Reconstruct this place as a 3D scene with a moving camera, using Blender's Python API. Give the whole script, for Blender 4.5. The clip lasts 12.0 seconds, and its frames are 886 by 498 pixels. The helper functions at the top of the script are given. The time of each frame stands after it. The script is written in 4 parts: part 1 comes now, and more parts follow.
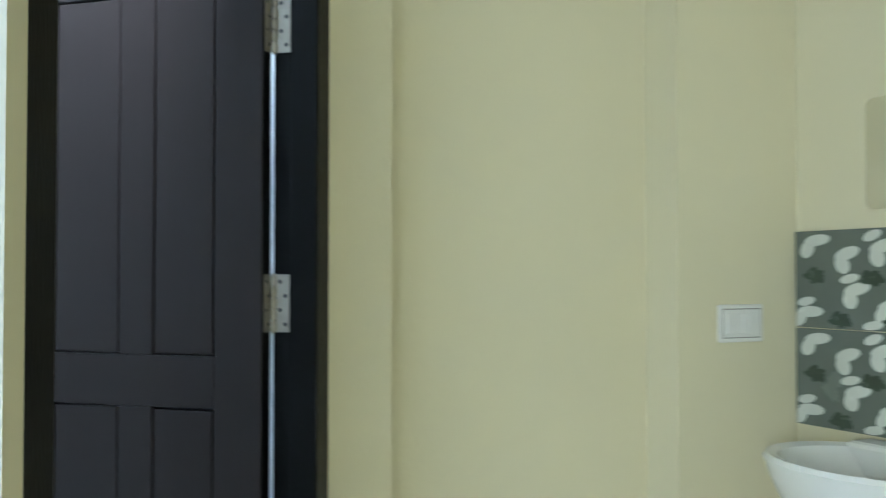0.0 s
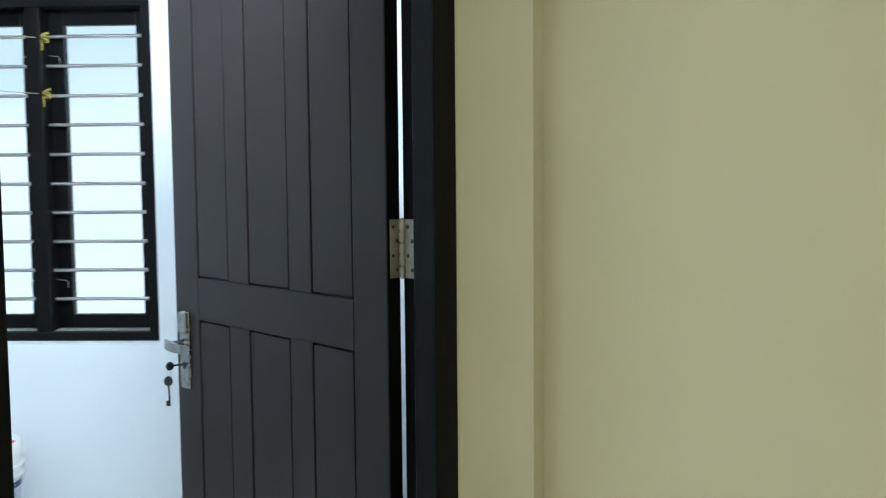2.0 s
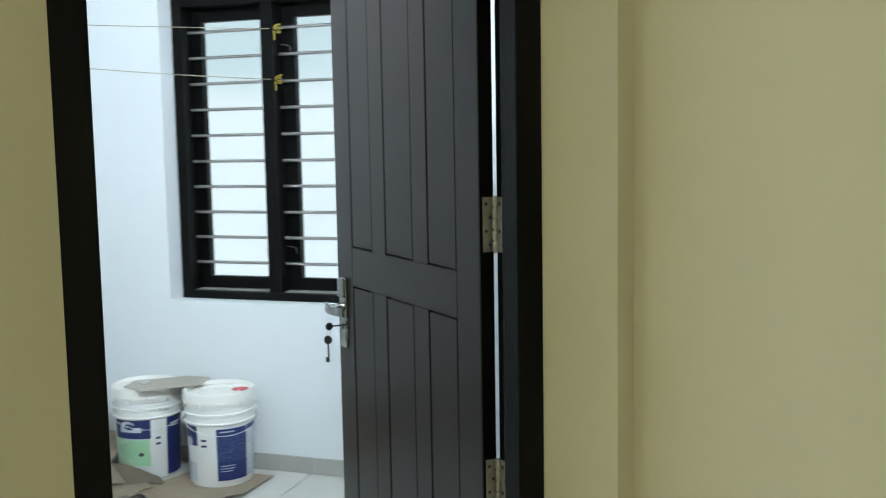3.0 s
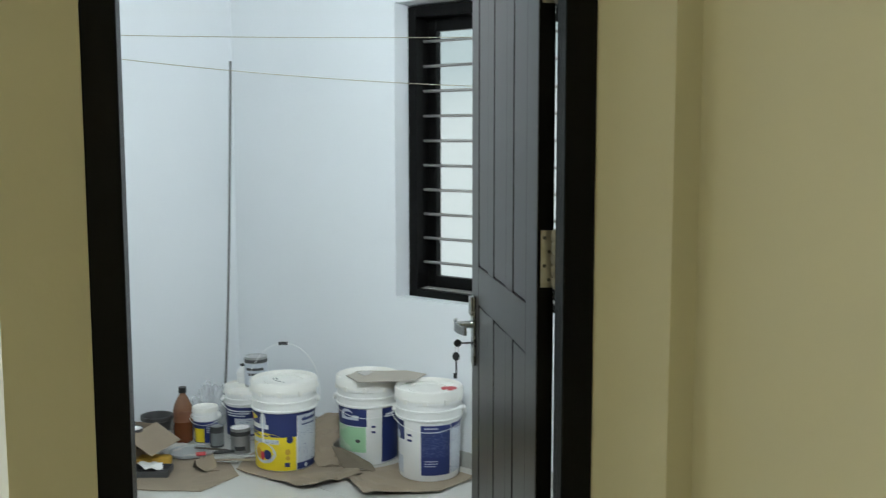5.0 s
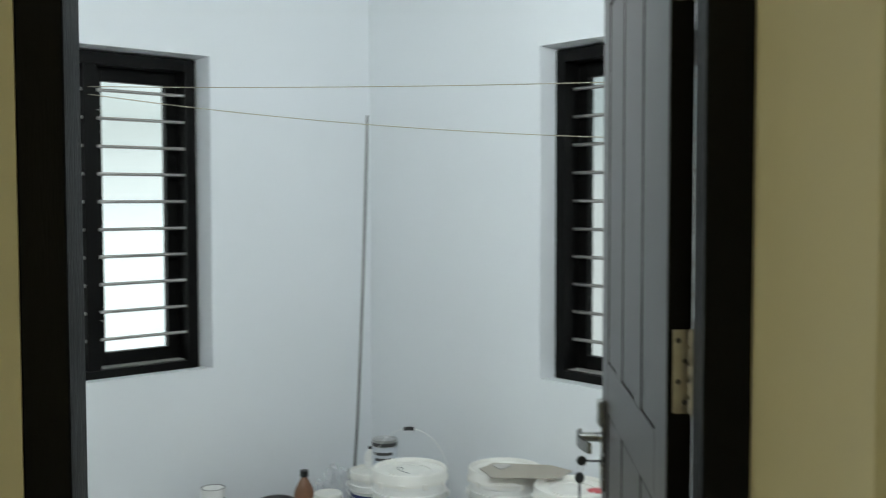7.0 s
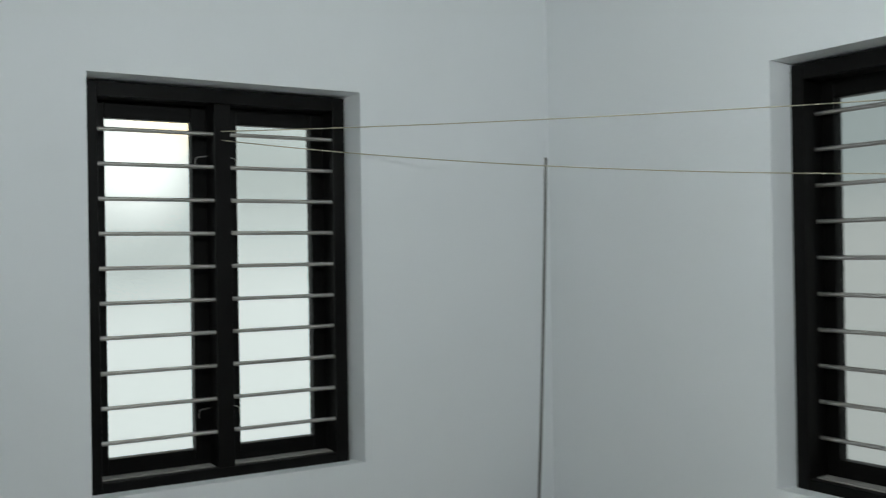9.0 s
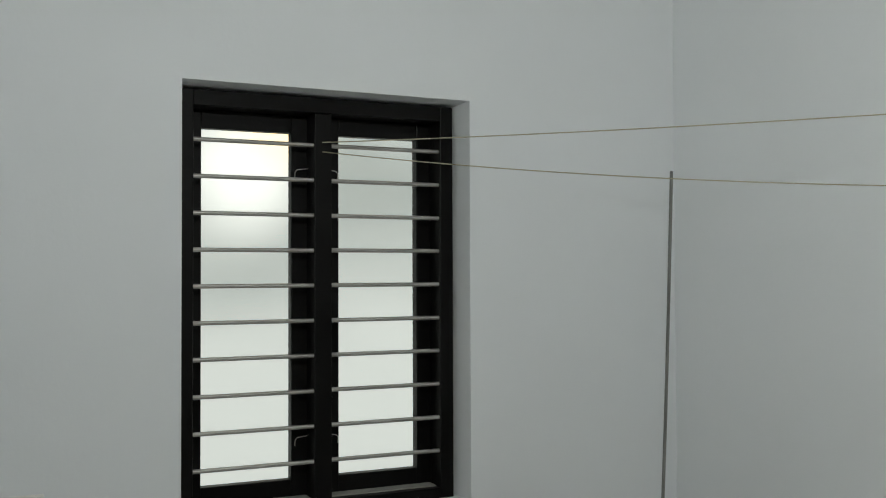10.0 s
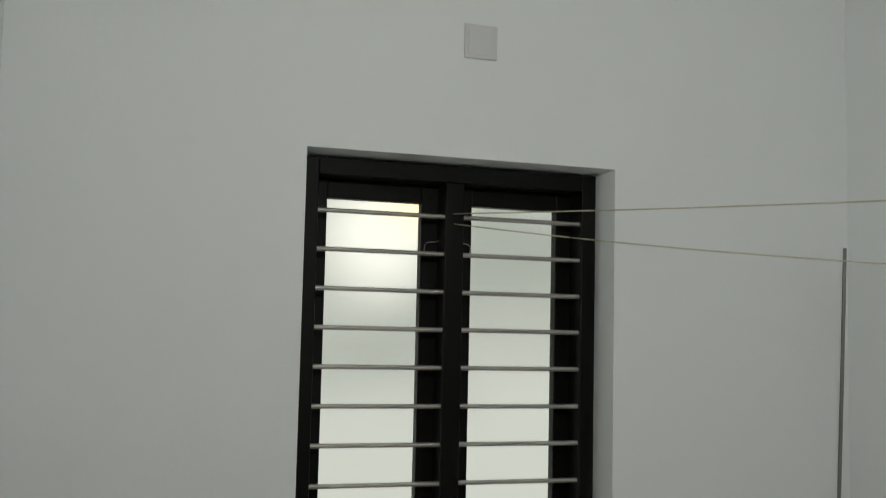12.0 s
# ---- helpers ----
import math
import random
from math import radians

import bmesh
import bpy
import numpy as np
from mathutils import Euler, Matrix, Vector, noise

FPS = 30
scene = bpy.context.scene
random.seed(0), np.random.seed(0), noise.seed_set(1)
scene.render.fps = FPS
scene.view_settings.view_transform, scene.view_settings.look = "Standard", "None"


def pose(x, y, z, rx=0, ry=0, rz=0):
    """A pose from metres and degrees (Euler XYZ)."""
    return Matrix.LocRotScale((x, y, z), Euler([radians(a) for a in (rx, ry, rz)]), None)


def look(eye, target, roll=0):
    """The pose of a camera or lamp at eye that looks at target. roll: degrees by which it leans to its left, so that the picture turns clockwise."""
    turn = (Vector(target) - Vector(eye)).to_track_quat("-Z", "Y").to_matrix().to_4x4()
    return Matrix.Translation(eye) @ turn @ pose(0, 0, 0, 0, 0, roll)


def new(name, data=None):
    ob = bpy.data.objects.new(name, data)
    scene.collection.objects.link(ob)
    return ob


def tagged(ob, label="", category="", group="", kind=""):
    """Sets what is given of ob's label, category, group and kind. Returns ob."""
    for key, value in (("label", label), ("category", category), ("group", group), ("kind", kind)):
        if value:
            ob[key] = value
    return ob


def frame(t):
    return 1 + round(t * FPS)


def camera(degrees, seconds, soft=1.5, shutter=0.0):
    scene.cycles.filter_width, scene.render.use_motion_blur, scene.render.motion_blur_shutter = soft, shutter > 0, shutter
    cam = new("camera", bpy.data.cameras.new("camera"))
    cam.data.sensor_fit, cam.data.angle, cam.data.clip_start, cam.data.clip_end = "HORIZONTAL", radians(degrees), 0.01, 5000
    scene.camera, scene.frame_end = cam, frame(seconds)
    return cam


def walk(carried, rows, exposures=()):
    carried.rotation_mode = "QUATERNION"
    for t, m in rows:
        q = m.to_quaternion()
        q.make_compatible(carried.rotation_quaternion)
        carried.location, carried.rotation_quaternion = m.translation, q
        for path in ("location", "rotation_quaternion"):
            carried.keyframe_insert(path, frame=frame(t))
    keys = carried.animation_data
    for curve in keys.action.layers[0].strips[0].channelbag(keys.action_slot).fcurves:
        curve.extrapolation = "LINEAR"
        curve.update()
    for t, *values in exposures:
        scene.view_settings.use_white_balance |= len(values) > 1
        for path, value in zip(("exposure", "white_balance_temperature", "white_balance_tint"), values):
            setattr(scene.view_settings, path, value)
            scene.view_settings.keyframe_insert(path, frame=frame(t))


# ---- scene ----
cam = camera(47.6, 12.0, soft=1.1, shutter=0.5)
PATH = [
    (0, (-0.559, -1.859, 1.296), (0.329, -0.068, 1.348), -0.0),
    (0.5, (-0.392, -1.9, 1.373), (0.16, 0.022, 1.357), -1.1),
    (1, (-0.175, -1.963, 1.371), (0.085, 0.019, 1.317), -0.2),
    (1.5, (-0.019, -1.919, 1.374), (0.062, 0.074, 1.227), -0.5),
    (2, (0.141, -1.863, 1.388), (0.074, 0.129, 1.231), -0.5),
    (2.5, (0.343, -1.934, 1.398), (-0.03, 0.022, 1.21), -0.8),
    (4.5, (0.963, -1.717, 1.424), (-0.136, -0.061, 1.201), -0.3),
    (5, (1.011, -1.624, 1.472), (-0.218, -0.061, 1.253), -0.1),
    (5.5, (0.978, -1.528, 1.451), (-0.333, -0.027, 1.288), -0.1),
    (6, (0.902, -1.408, 1.472), (-0.438, 0.071, 1.338), 0.0),
    (6.5, (0.843, -1.303, 1.463), (-0.557, 0.121, 1.349), -0.1),
    (7, (0.757, -1.097, 1.467), (-0.74, 0.226, 1.369), -0.1),
    (7.2, (0.705, -1.031, 1.452), (-0.854, 0.22, 1.368), 0.3),
    (8.8, (0.148, -0.714, 1.486), (-1.518, 0.390, 1.476), -0.9),
    (9, (0.093, -0.66, 1.496), (-1.603, 0.401, 1.503), -0.9),
    (9.5, (-0.052, -0.55, 1.51), (-1.842, 0.344, 1.531), -0.6),
    (10, (-0.134, -0.517, 1.499), (-1.938, 0.344, 1.547), -0.2),
    (10.5, (-0.232, -0.524, 1.5), (-2.031, 0.348, 1.559), -0.2),
    (11, (-0.305, -0.511, 1.511), (-2.129, 0.305, 1.586), -0.2),
    (11.5, (-0.328, -0.447, 1.539), (-2.22, 0.192, 1.648), 0.1),
    (12, (-0.365, -0.391, 1.569), (-2.269, 0.199, 1.733), 1.3),
]
walk(cam, [(t, look(eye, target, roll)) for t, eye, target, roll in PATH],
     [(0, 0.85, 5230, 3), (0.5, 0.93, 5270, 4), (1.0, 1.1, 5300, 4), (1.5, 0.92, 5330, 5), (2.0, 0.66, 5560, 4), (2.5, 0.58, 5800, 3), (4.5, 0.17, 6280, 4), (5.0, 0.14, 6340, 4), (5.5, -0.03, 6450, 4), (7.0, -0.1, 6500, 4), (9.0, -0.67, 6700, 5), (10.5, -0.82, 7350, 8), (11.5, -0.84, 7500, 7), (12.0, -0.95, 7550, 7)])

# ---- world, sun and lamps ----
world = bpy.data.worlds.new("sky")
scene.world = world
world.use_nodes = True
wn = world.node_tree.nodes
sky = wn.new("ShaderNodeTexSky")
sky.sky_type = "NISHITA"
sky.sun_disc = False
sky.sun_elevation = radians(28)
sky.sun_rotation = radians(-100)
wn["Background"].inputs["Strength"].default_value = 0.1
world.node_tree.links.new(sky.outputs[0], wn["Background"].inputs[0])

sun = new("sun", bpy.data.lights.new("sun", "SUN"))
sun.data.energy, sun.data.angle, sun.data.color = 1.0, radians(10), (1.0, 0.95, 0.88)
sun.matrix_world = look((-8, 1.5, 5), (0, 0, 0))


def window_lamp(name, place, target, width, height, watts, colour):
    lamp = new(name, bpy.data.lights.new(name, "AREA"))
    lamp.data.shape, lamp.data.size, lamp.data.size_y = "RECTANGLE", width, height
    lamp.data.energy, lamp.data.color = watts, colour
    lamp.matrix_world = look(place, target)
    return lamp


window_lamp("daylight_hall_window", (-4.1, -4.2, 1.2), (0, -3.0, 1.1), 1.6, 1.4, 82, (0.98, 1.0, 0.95))
window_lamp("tube_light_glow", (-0.317, -0.239, 2.33), (-2.40, 1.63, 2.25), 0.34, 0.035, 39, (0.88, 0.95, 1.0))
SKY_W, SKY_N = 1.12, 0.76


# ---- materials ----
def material(name, colour, rough=0.6, metal=0.0, vary=0.06, scale=6.0, bump=0.0, bump_scale=120.0, stretch=(1, 1, 1), per_piece=0.0, spec=0.5, big=0.0, sheen=0.08):
    m = bpy.data.materials.new(name)
    m.use_nodes = True
    nt = m.node_tree
    n, l = nt.nodes, nt.links
    b = n["Principled BSDF"]
    b.inputs["Roughness"].default_value, b.inputs["Metallic"].default_value = rough, metal
    b.inputs["Specular IOR Level"].default_value = spec
    co = n.new("ShaderNodeTexCoord")
    mp = n.new("ShaderNodeMapping")
    mp.inputs["Scale"].default_value = stretch
    l.new(co.outputs["Object"], mp.inputs[0])
    tex = n.new("ShaderNodeTexNoise")
    tex.inputs["Scale"].default_value, tex.inputs["Detail"].default_value = scale, 8
    l.new(mp.outputs[0], tex.inputs["Vector"])
    large = n.new("ShaderNodeTexNoise")
    large.inputs["Scale"].default_value, large.inputs["Detail"].default_value = scale * 0.17, 3
    l.new(mp.outputs[0], large.inputs["Vector"])
    mix = n.new("ShaderNodeMath")
    mix.operation = "MULTIPLY_ADD"
    l.new(tex.outputs["Fac"], mix.inputs[0])
    mix.inputs[1].default_value = vary * 2
    add = n.new("ShaderNodeMath")
    add.operation = "MULTIPLY_ADD"
    l.new(large.outputs["Fac"], add.inputs[0])
    add.inputs[1].default_value = (big or vary) * 2
    add.inputs[2].default_value = 1 - vary - (big or vary)
    l.new(add.outputs[0], mix.inputs[2])
    last = mix
    if per_piece:
        info = n.new("ShaderNodeObjectInfo")
        pm = n.new("ShaderNodeMath")
        pm.operation = "MULTIPLY_ADD"
        l.new(info.outputs["Random"], pm.inputs[0])
        pm.inputs[1].default_value = per_piece
        l.new(mix.outputs[0], pm.inputs[2])
        last = pm
    hue = n.new("ShaderNodeHueSaturation")
    hue.inputs["Color"].default_value = (*colour, 1)
    l.new(last.outputs[0], hue.inputs["Value"])
    l.new(hue.outputs[0], b.inputs["Base Color"])
    rr = n.new("ShaderNodeMapRange")
    rr.inputs["To Min"].default_value, rr.inputs["To Max"].default_value = max(0.02, rough - sheen), min(1, rough + sheen)
    l.new(tex.outputs["Fac"], rr.inputs["Value"])
    l.new(rr.outputs[0], b.inputs["Roughness"])
    if bump:
        grain = n.new("ShaderNodeTexNoise")
        grain.inputs["Scale"].default_value, grain.inputs["Detail"].default_value = bump_scale, 4
        l.new(mp.outputs[0], grain.inputs["Vector"])
        bp = n.new("ShaderNodeBump")
        bp.inputs["Strength"].default_value, bp.inputs["Distance"].default_value = bump, 0.004
        l.new(grain.outputs["Fac"], bp.inputs["Height"])
        l.new(bp.outputs[0], b.inputs["Normal"])
    return m


def frosted(name, colour, rough):
    m = bpy.data.materials.new(name)
    m.use_nodes = True
    n, l = m.node_tree.nodes, m.node_tree.links
    b = n["Principled BSDF"]
    b.inputs["Base Color"].default_value = (*colour, 1)
    b.inputs["Transmission Weight"].default_value, b.inputs["Roughness"].default_value, b.inputs["IOR"].default_value = 1.0, rough, 1.3
    co, tex, bp = n.new("ShaderNodeTexCoord"), n.new("ShaderNodeTexNoise"), n.new("ShaderNodeBump")
    tex.inputs["Scale"].default_value = 160
    bp.inputs["Strength"].default_value, bp.inputs["Distance"].default_value = 0.35, 0.002
    l.new(co.outputs["Object"], tex.inputs["Vector"])
    l.new(tex.outputs["Fac"], bp.inputs["Height"])
    l.new(bp.outputs[0], b.inputs["Normal"])
    return m


WHITE = material("white_wall_paint", (0.80, 0.82, 0.84), 0.75, vary=0.012, scale=3, bump=0.12, bump_scale=60, big=0.02)
CREAM = material("cream_wall_paint", (0.69, 0.635, 0.445), 0.6, vary=0.015, scale=3, bump=0.12, bump_scale=60, big=0.03)
CEIL = material("ceiling_paint", (0.82, 0.82, 0.80), 0.85, vary=0.015, scale=3)
WOOD = material("dark_stained_wood", (0.0220, 0.0165, 0.0152), 0.29, spec=0.19, sheen=0.012, vary=0.05, scale=14, bump=0.0, bump_scale=60, stretch=(6, 6, 0.5))
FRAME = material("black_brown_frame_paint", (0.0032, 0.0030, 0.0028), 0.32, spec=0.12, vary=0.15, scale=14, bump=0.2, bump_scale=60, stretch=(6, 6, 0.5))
WFRAME = material("window_frame_paint", (0.004, 0.0037, 0.0035), 0.45, spec=0.14, vary=0.15, scale=14, bump=0.2, bump_scale=60)
STEEL = material("brushed_steel", (0.55, 0.53, 0.50), 0.35, metal=1.0, vary=0.08, scale=40)
LOCK = material("dark_satin_steel", (0.30, 0.30, 0.29), 0.26, metal=1.0, vary=0.1, scale=40)
HINGE = material("dull_hinge_steel", (0.40, 0.37, 0.315), 0.42, metal=0.85, vary=0.2, scale=60, bump=0.2, bump_scale=200)
BAR = material("window_bar_metal", (0.52, 0.50, 0.48), 0.36, metal=0.85, vary=0.1, scale=30)
TILE = material("glazed_floor_tile", (0.62, 0.605, 0.56), 0.20, vary=0.04, scale=8, per_piece=0.04)
GROUT = material("floor_grout", (0.33, 0.31, 0.28), 0.9, vary=0.1, scale=20)
SKIRT = material("skirting_tile", (0.42, 0.41, 0.38), 0.35, vary=0.05, scale=10, per_piece=0.05)
PLASTIC = material("white_bucket_plastic", (0.86, 0.855, 0.83), 0.38, vary=0.06, scale=7, bump=0.1, bump_scale=30)
LID = material("cream_lid_plastic", (0.86, 0.84, 0.785), 0.42, vary=0.09, scale=11, bump=0.15, bump_scale=40, big=0.05)
BLUE = material("navy_label", (0.018, 0.03, 0.14), 0.4, vary=0.12, scale=20)
YELLOW = material("yellow_label", (0.80, 0.62, 0.02), 0.4, vary=0.08, scale=20)
PALE = material("pale_label", (0.60, 0.63, 0.68), 0.4, vary=0.08, scale=20)
GREEN = material("green_label", (0.36, 0.60, 0.36), 0.4, vary=0.1, scale=20)
RED = material("red_label", (0.60, 0.05, 0.06), 0.4, vary=0.1, scale=20)


def printed(name, ground, ink, rough=0.4, amount=0.55, stretch=(70, 70, 230)):
    """A label covered with print too fine to read: broken rows of ink on a plain ground."""
    m = material(name, ground, rough, vary=0.08, scale=20)
    n, l = m.node_tree.nodes, m.node_tree.links
    co, mp, tex, ramp, mix = n.new("ShaderNodeTexCoord"), n.new("ShaderNodeMapping"), n.new("ShaderNodeTexNoise"), n.new("ShaderNodeValToRGB"), n.new("ShaderNodeMix")
    mp.inputs["Scale"].default_value = stretch
    tex.inputs["Scale"].default_value, tex.inputs["Detail"].default_value = 1.0, 3
    ramp.color_ramp.elements[0].position, ramp.color_ramp.elements[1].position = amount, amount + 0.04
    mix.data_type = "RGBA"
    base = n["Principled BSDF"].inputs["Base Color"]
    l.new(base.links[0].from_socket, mix.inputs[6])
    mix.inputs[7].default_value = (*ink, 1)
    l.new(co.outputs["Object"], mp.inputs[0])
    l.new(mp.outputs[0], tex.inputs["Vector"])
    l.new(tex.outputs["Fac"], ramp.inputs[0])
    l.new(ramp.outputs[0], mix.inputs[0])
    l.new(mix.outputs[2], base)
    return m


NAVYPRINT = printed("navy_fine_print", (0.022, 0.036, 0.14), (0.07, 0.095, 0.21), amount=0.54)
PALEPRINT = printed("pale_fine_print", (0.58, 0.61, 0.66), (0.22, 0.26, 0.38), amount=0.60)
GREENPRINT = printed("green_fine_print", (0.36, 0.60, 0.36), (0.50, 0.66, 0.48), amount=0.5, stretch=(10, 10, 12))
CARD = material("brown_cardboard", (0.31, 0.245, 0.175), 0.85, vary=0.16, scale=9, bump=0.4, bump_scale=80)
# Shaded copy of the brown cardboard, with the shadow put into its colour.
SHADECARD = material("shaded_brown_cardboard", (0.15, 0.12, 0.085), 0.9, vary=0.2, scale=12, bump=0.3, bump_scale=80)
BLACK = material("black_plastic", (0.015, 0.015, 0.015), 0.4, vary=0.1, scale=20)
ORANGE = material("thinner_liquid_bottle", (0.14, 0.045, 0.018), 0.15, vary=0.2, scale=12)
AMBER = material("clear_bottle_shoulder", (0.24, 0.12, 0.07), 0.12, vary=0.2, scale=20)
TIN = material("tin_can_metal", (0.50, 0.50, 0.50), 0.35, metal=0.9, vary=0.15, scale=14)
DARKTIN = material("dark_can_paint", (0.06, 0.06, 0.06), 0.45, vary=0.3, scale=14)
MUSTARD = material("mustard_sponge", (0.60, 0.36, 0.05), 0.8, vary=0.12, scale=20, bump=0.5, bump_scale=150)
ROPE = material("rope_fibre", (0.42, 0.39, 0.285), 0.85, vary=0.15, scale=60, bump=0.5, bump_scale=300)
KNOT = material("yellow_rope_fibre", (0.50, 0.40, 0.07), 0.85, vary=0.2, scale=60, bump=0.5, bump_scale=300)
CLOTH = material("dirty_cloth", (0.55, 0.53, 0.50), 0.95, vary=0.15, scale=9, bump=0.5, bump_scale=60)
DARKCLOTH = material("dark_cloth", (0.09, 0.075, 0.06), 0.95, vary=0.2, scale=12, bump=0.5, bump_scale=60)
# Grey for painted tone: light along the sills, shade in the plate gaps.
TONEGREY = material("painted_tone_grey", (0.30, 0.29, 0.27), 0.7, vary=0.25, scale=20)
SWITCH = material("switch_plate_plastic", (0.76, 0.75, 0.72), 0.3, vary=0.02, scale=8)
CERAMIC = material("white_glazed_ceramic", (0.82, 0.82, 0.80), 0.12, vary=0.02, scale=5)
GREYTILE = material("grey_wall_tile", (0.13, 0.15, 0.13), 0.25, vary=0.15, scale=12)
PETAL = material("pale_petal_print", (0.60, 0.62, 0.57), 0.25, vary=0.08, scale=30)
LEAF = material("dark_leaf_print", (0.05, 0.07, 0.05), 0.25, vary=0.2, scale=40)
POLY = material("clear_polythene", (0.80, 0.82, 0.84), 0.25, vary=0.05, scale=20, bump=0.6, bump_scale=40)
POLY.node_tree.nodes["Principled BSDF"].inputs["Alpha"].default_value = 0.38
PANE = frosted("frosted_window_glass", (0.97, 0.99, 1.0), 0.17)
MIRROR = material("mirror_silver", (0.75, 0.75, 0.70), 0.03, metal=1.0, vary=0.0)


# ---- mesh helpers ----
def mesh_object(name, bm, mat, parent=None, label="", smooth=False):
    bmesh.ops.recalc_face_normals(bm, faces=bm.faces)
    me = bpy.data.meshes.new(name)
    if smooth:
        for f in bm.faces:
            f.smooth = True
        for e in bm.edges:
            if len(e.link_faces) == 2 and e.calc_face_angle(0) > 0.7:
                e.smooth = False
    bm.to_mesh(me)
    bm.free()
    for one in mat if isinstance(mat, (list, tuple)) else (mat,):
        me.materials.append(one)
    ob = new(name, me)
    if parent is not None:
        ob.parent = parent
    if label:
        ob["label"] = label
    return ob


def part(name, bm, mat, parent, label="", smooth=False):
    return mesh_object(name, bm, mat, parent, label, smooth)


def empty(name, m, label="", category="", group="", kind=""):
    ob = new(name)
    ob.empty_display_size = 0.05
    ob.matrix_world = m
    return tagged(ob, label, category, group, kind)


def box(bm, lo, hi, bevel=0.0, m=None):
    got = bmesh.ops.create_cube(bm, size=1.0)["verts"]
    for v in got:
        v.co = Vector([lo[i] + (v.co[i] + 0.5) * (hi[i] - lo[i]) for i in range(3)])
    if bevel:
        edges = list({e for v in got for e in v.link_edges})
        got = bmesh.ops.bevel(bm, geom=edges, offset=bevel, segments=2, profile=0.5, affect="EDGES")["verts"]
    if m is not None:
        bmesh.ops.transform(bm, matrix=m, verts=got)
    return got


def boxed(lo, hi, bevel=0.0, m=None):
    bm = bmesh.new()
    box(bm, lo, hi, bevel, m)
    return bm


def lathe(profile, steps=32, m=None, bm=None):
    """A turned solid from (radius, height) pairs; radius 0 closes an end."""
    bm = bm or bmesh.new()
    rings = []
    for r, z in profile:
        if r == 0:
            rings.append([bm.verts.new((0, 0, z))])
        else:
            rings.append([bm.verts.new((r * math.cos(2 * math.pi * i / steps), r * math.sin(2 * math.pi * i / steps), z)) for i in range(steps)])
    for a, b in zip(rings, rings[1:]):
        for i in range(steps):
            j = (i + 1) % steps
            if len(a) == 1 and len(b) > 1:
                bm.faces.new((a[0], b[i], b[j]))
            elif len(b) == 1 and len(a) > 1:
                bm.faces.new((a[i], a[j], b[0]))
            elif len(a) > 1:
                bm.faces.new((a[i], a[j], b[j], b[i]))
    if m is not None:
        bmesh.ops.transform(bm, matrix=m, verts=[v for ring in rings for v in ring])
    return bm


def tube(points, radius, steps=8, bm=None):
    """A round tube along a line of points."""
    bm = bm or bmesh.new()
    points = [Vector(p) for p in points]
    rings = []
    for i, p in enumerate(points):
        way = (points[min(i + 1, len(points) - 1)] - points[max(i - 1, 0)]).normalized()
        side = way.cross(Vector((0.13, 0.31, 0.94)))
        side = side.normalized() if side.length > 0.05 else way.cross(Vector((1, 0, 0))).normalized()
        up = way.cross(side)
        rings.append([bm.verts.new(p + radius * (math.cos(2 * math.pi * k / steps) * side + math.sin(2 * math.pi * k / steps) * up)) for k in range(steps)])
    for a, b in zip(rings, rings[1:]):
        for k in range(steps):
            bm.faces.new((a[k], a[(k + 1) % steps], b[(k + 1) % steps], b[k]))
    bm.faces.new(rings[0])
    bm.faces.new(rings[-1][::-1])
    return bm


def prism(outline, z0, z1):
    bm = bmesh.new()
    low = [bm.verts.new((x, y, z0)) for x, y in outline]
    high = [bm.verts.new((x, y, z1)) for x, y in outline]
    for i in range(len(outline)):
        j = (i + 1) % len(outline)
        bm.faces.new((low[i], low[j], high[j], high[i]))
    bm.faces.new(low[::-1])
    bm.faces.new(high)
    return bm


def arc_patch(r, z0, z1, a0, a1, lift=0.0012, taper=0.0, base=0.0, steps=14):
    """A thin label that wraps a tapered drum between two angles in degrees."""
    steps = max(6, int(abs(a1 - a0) / 6))
    bm = bmesh.new()
    rows = []
    for z in (z0, z1):
        for off in (lift, 0.0):
            rr = r + taper * (z - base) + off
            rows.append([bm.verts.new((rr * math.cos(radians(a0 + (a1 - a0) * i / steps)), rr * math.sin(radians(a0 + (a1 - a0) * i / steps)), z)) for i in range(steps + 1)])
    lo_out, lo_in, hi_out, hi_in = rows
    for i in range(steps):
        bm.faces.new((lo_out[i], lo_out[i + 1], hi_out[i + 1], hi_out[i]))
        bm.faces.new((hi_out[i], hi_out[i + 1], hi_in[i + 1], hi_in[i]))
        bm.faces.new((lo_in[i], lo_in[i + 1], lo_out[i + 1], lo_out[i]))
    bm.faces.new((lo_out[0], hi_out[0], hi_in[0], lo_in[0]))
    bm.faces.new((lo_out[-1], lo_in[-1], hi_in[-1], hi_out[-1]))
    return bm


def disc_patch(r, taper, a, z, da, dz, lift):
    """A thin oval print on a tapered drum, round the angle a and height z."""
    bm = bmesh.new()
    spot = lambda aa, zz, off: ((r + taper * zz + off) * math.cos(radians(aa)), (r + taper * zz + off) * math.sin(radians(aa)), zz)  # noqa: E731
    mid = bm.verts.new(spot(a, z, lift))
    rings = []
    for f, off in ((0.5, lift), (1.0, lift), (1.0, 0.0)):
        rings.append([bm.verts.new(spot(a + f * da * math.cos(2 * math.pi * i / 24), z + f * dz * math.sin(2 * math.pi * i / 24), off)) for i in range(24)])
    for i in range(24):
        j = (i + 1) % 24
        bm.faces.new((mid, rings[0][i], rings[0][j]))
        for p, q in zip(rings, rings[1:]):
            bm.faces.new((p[i], p[j], q[j], q[i]))
    return bm


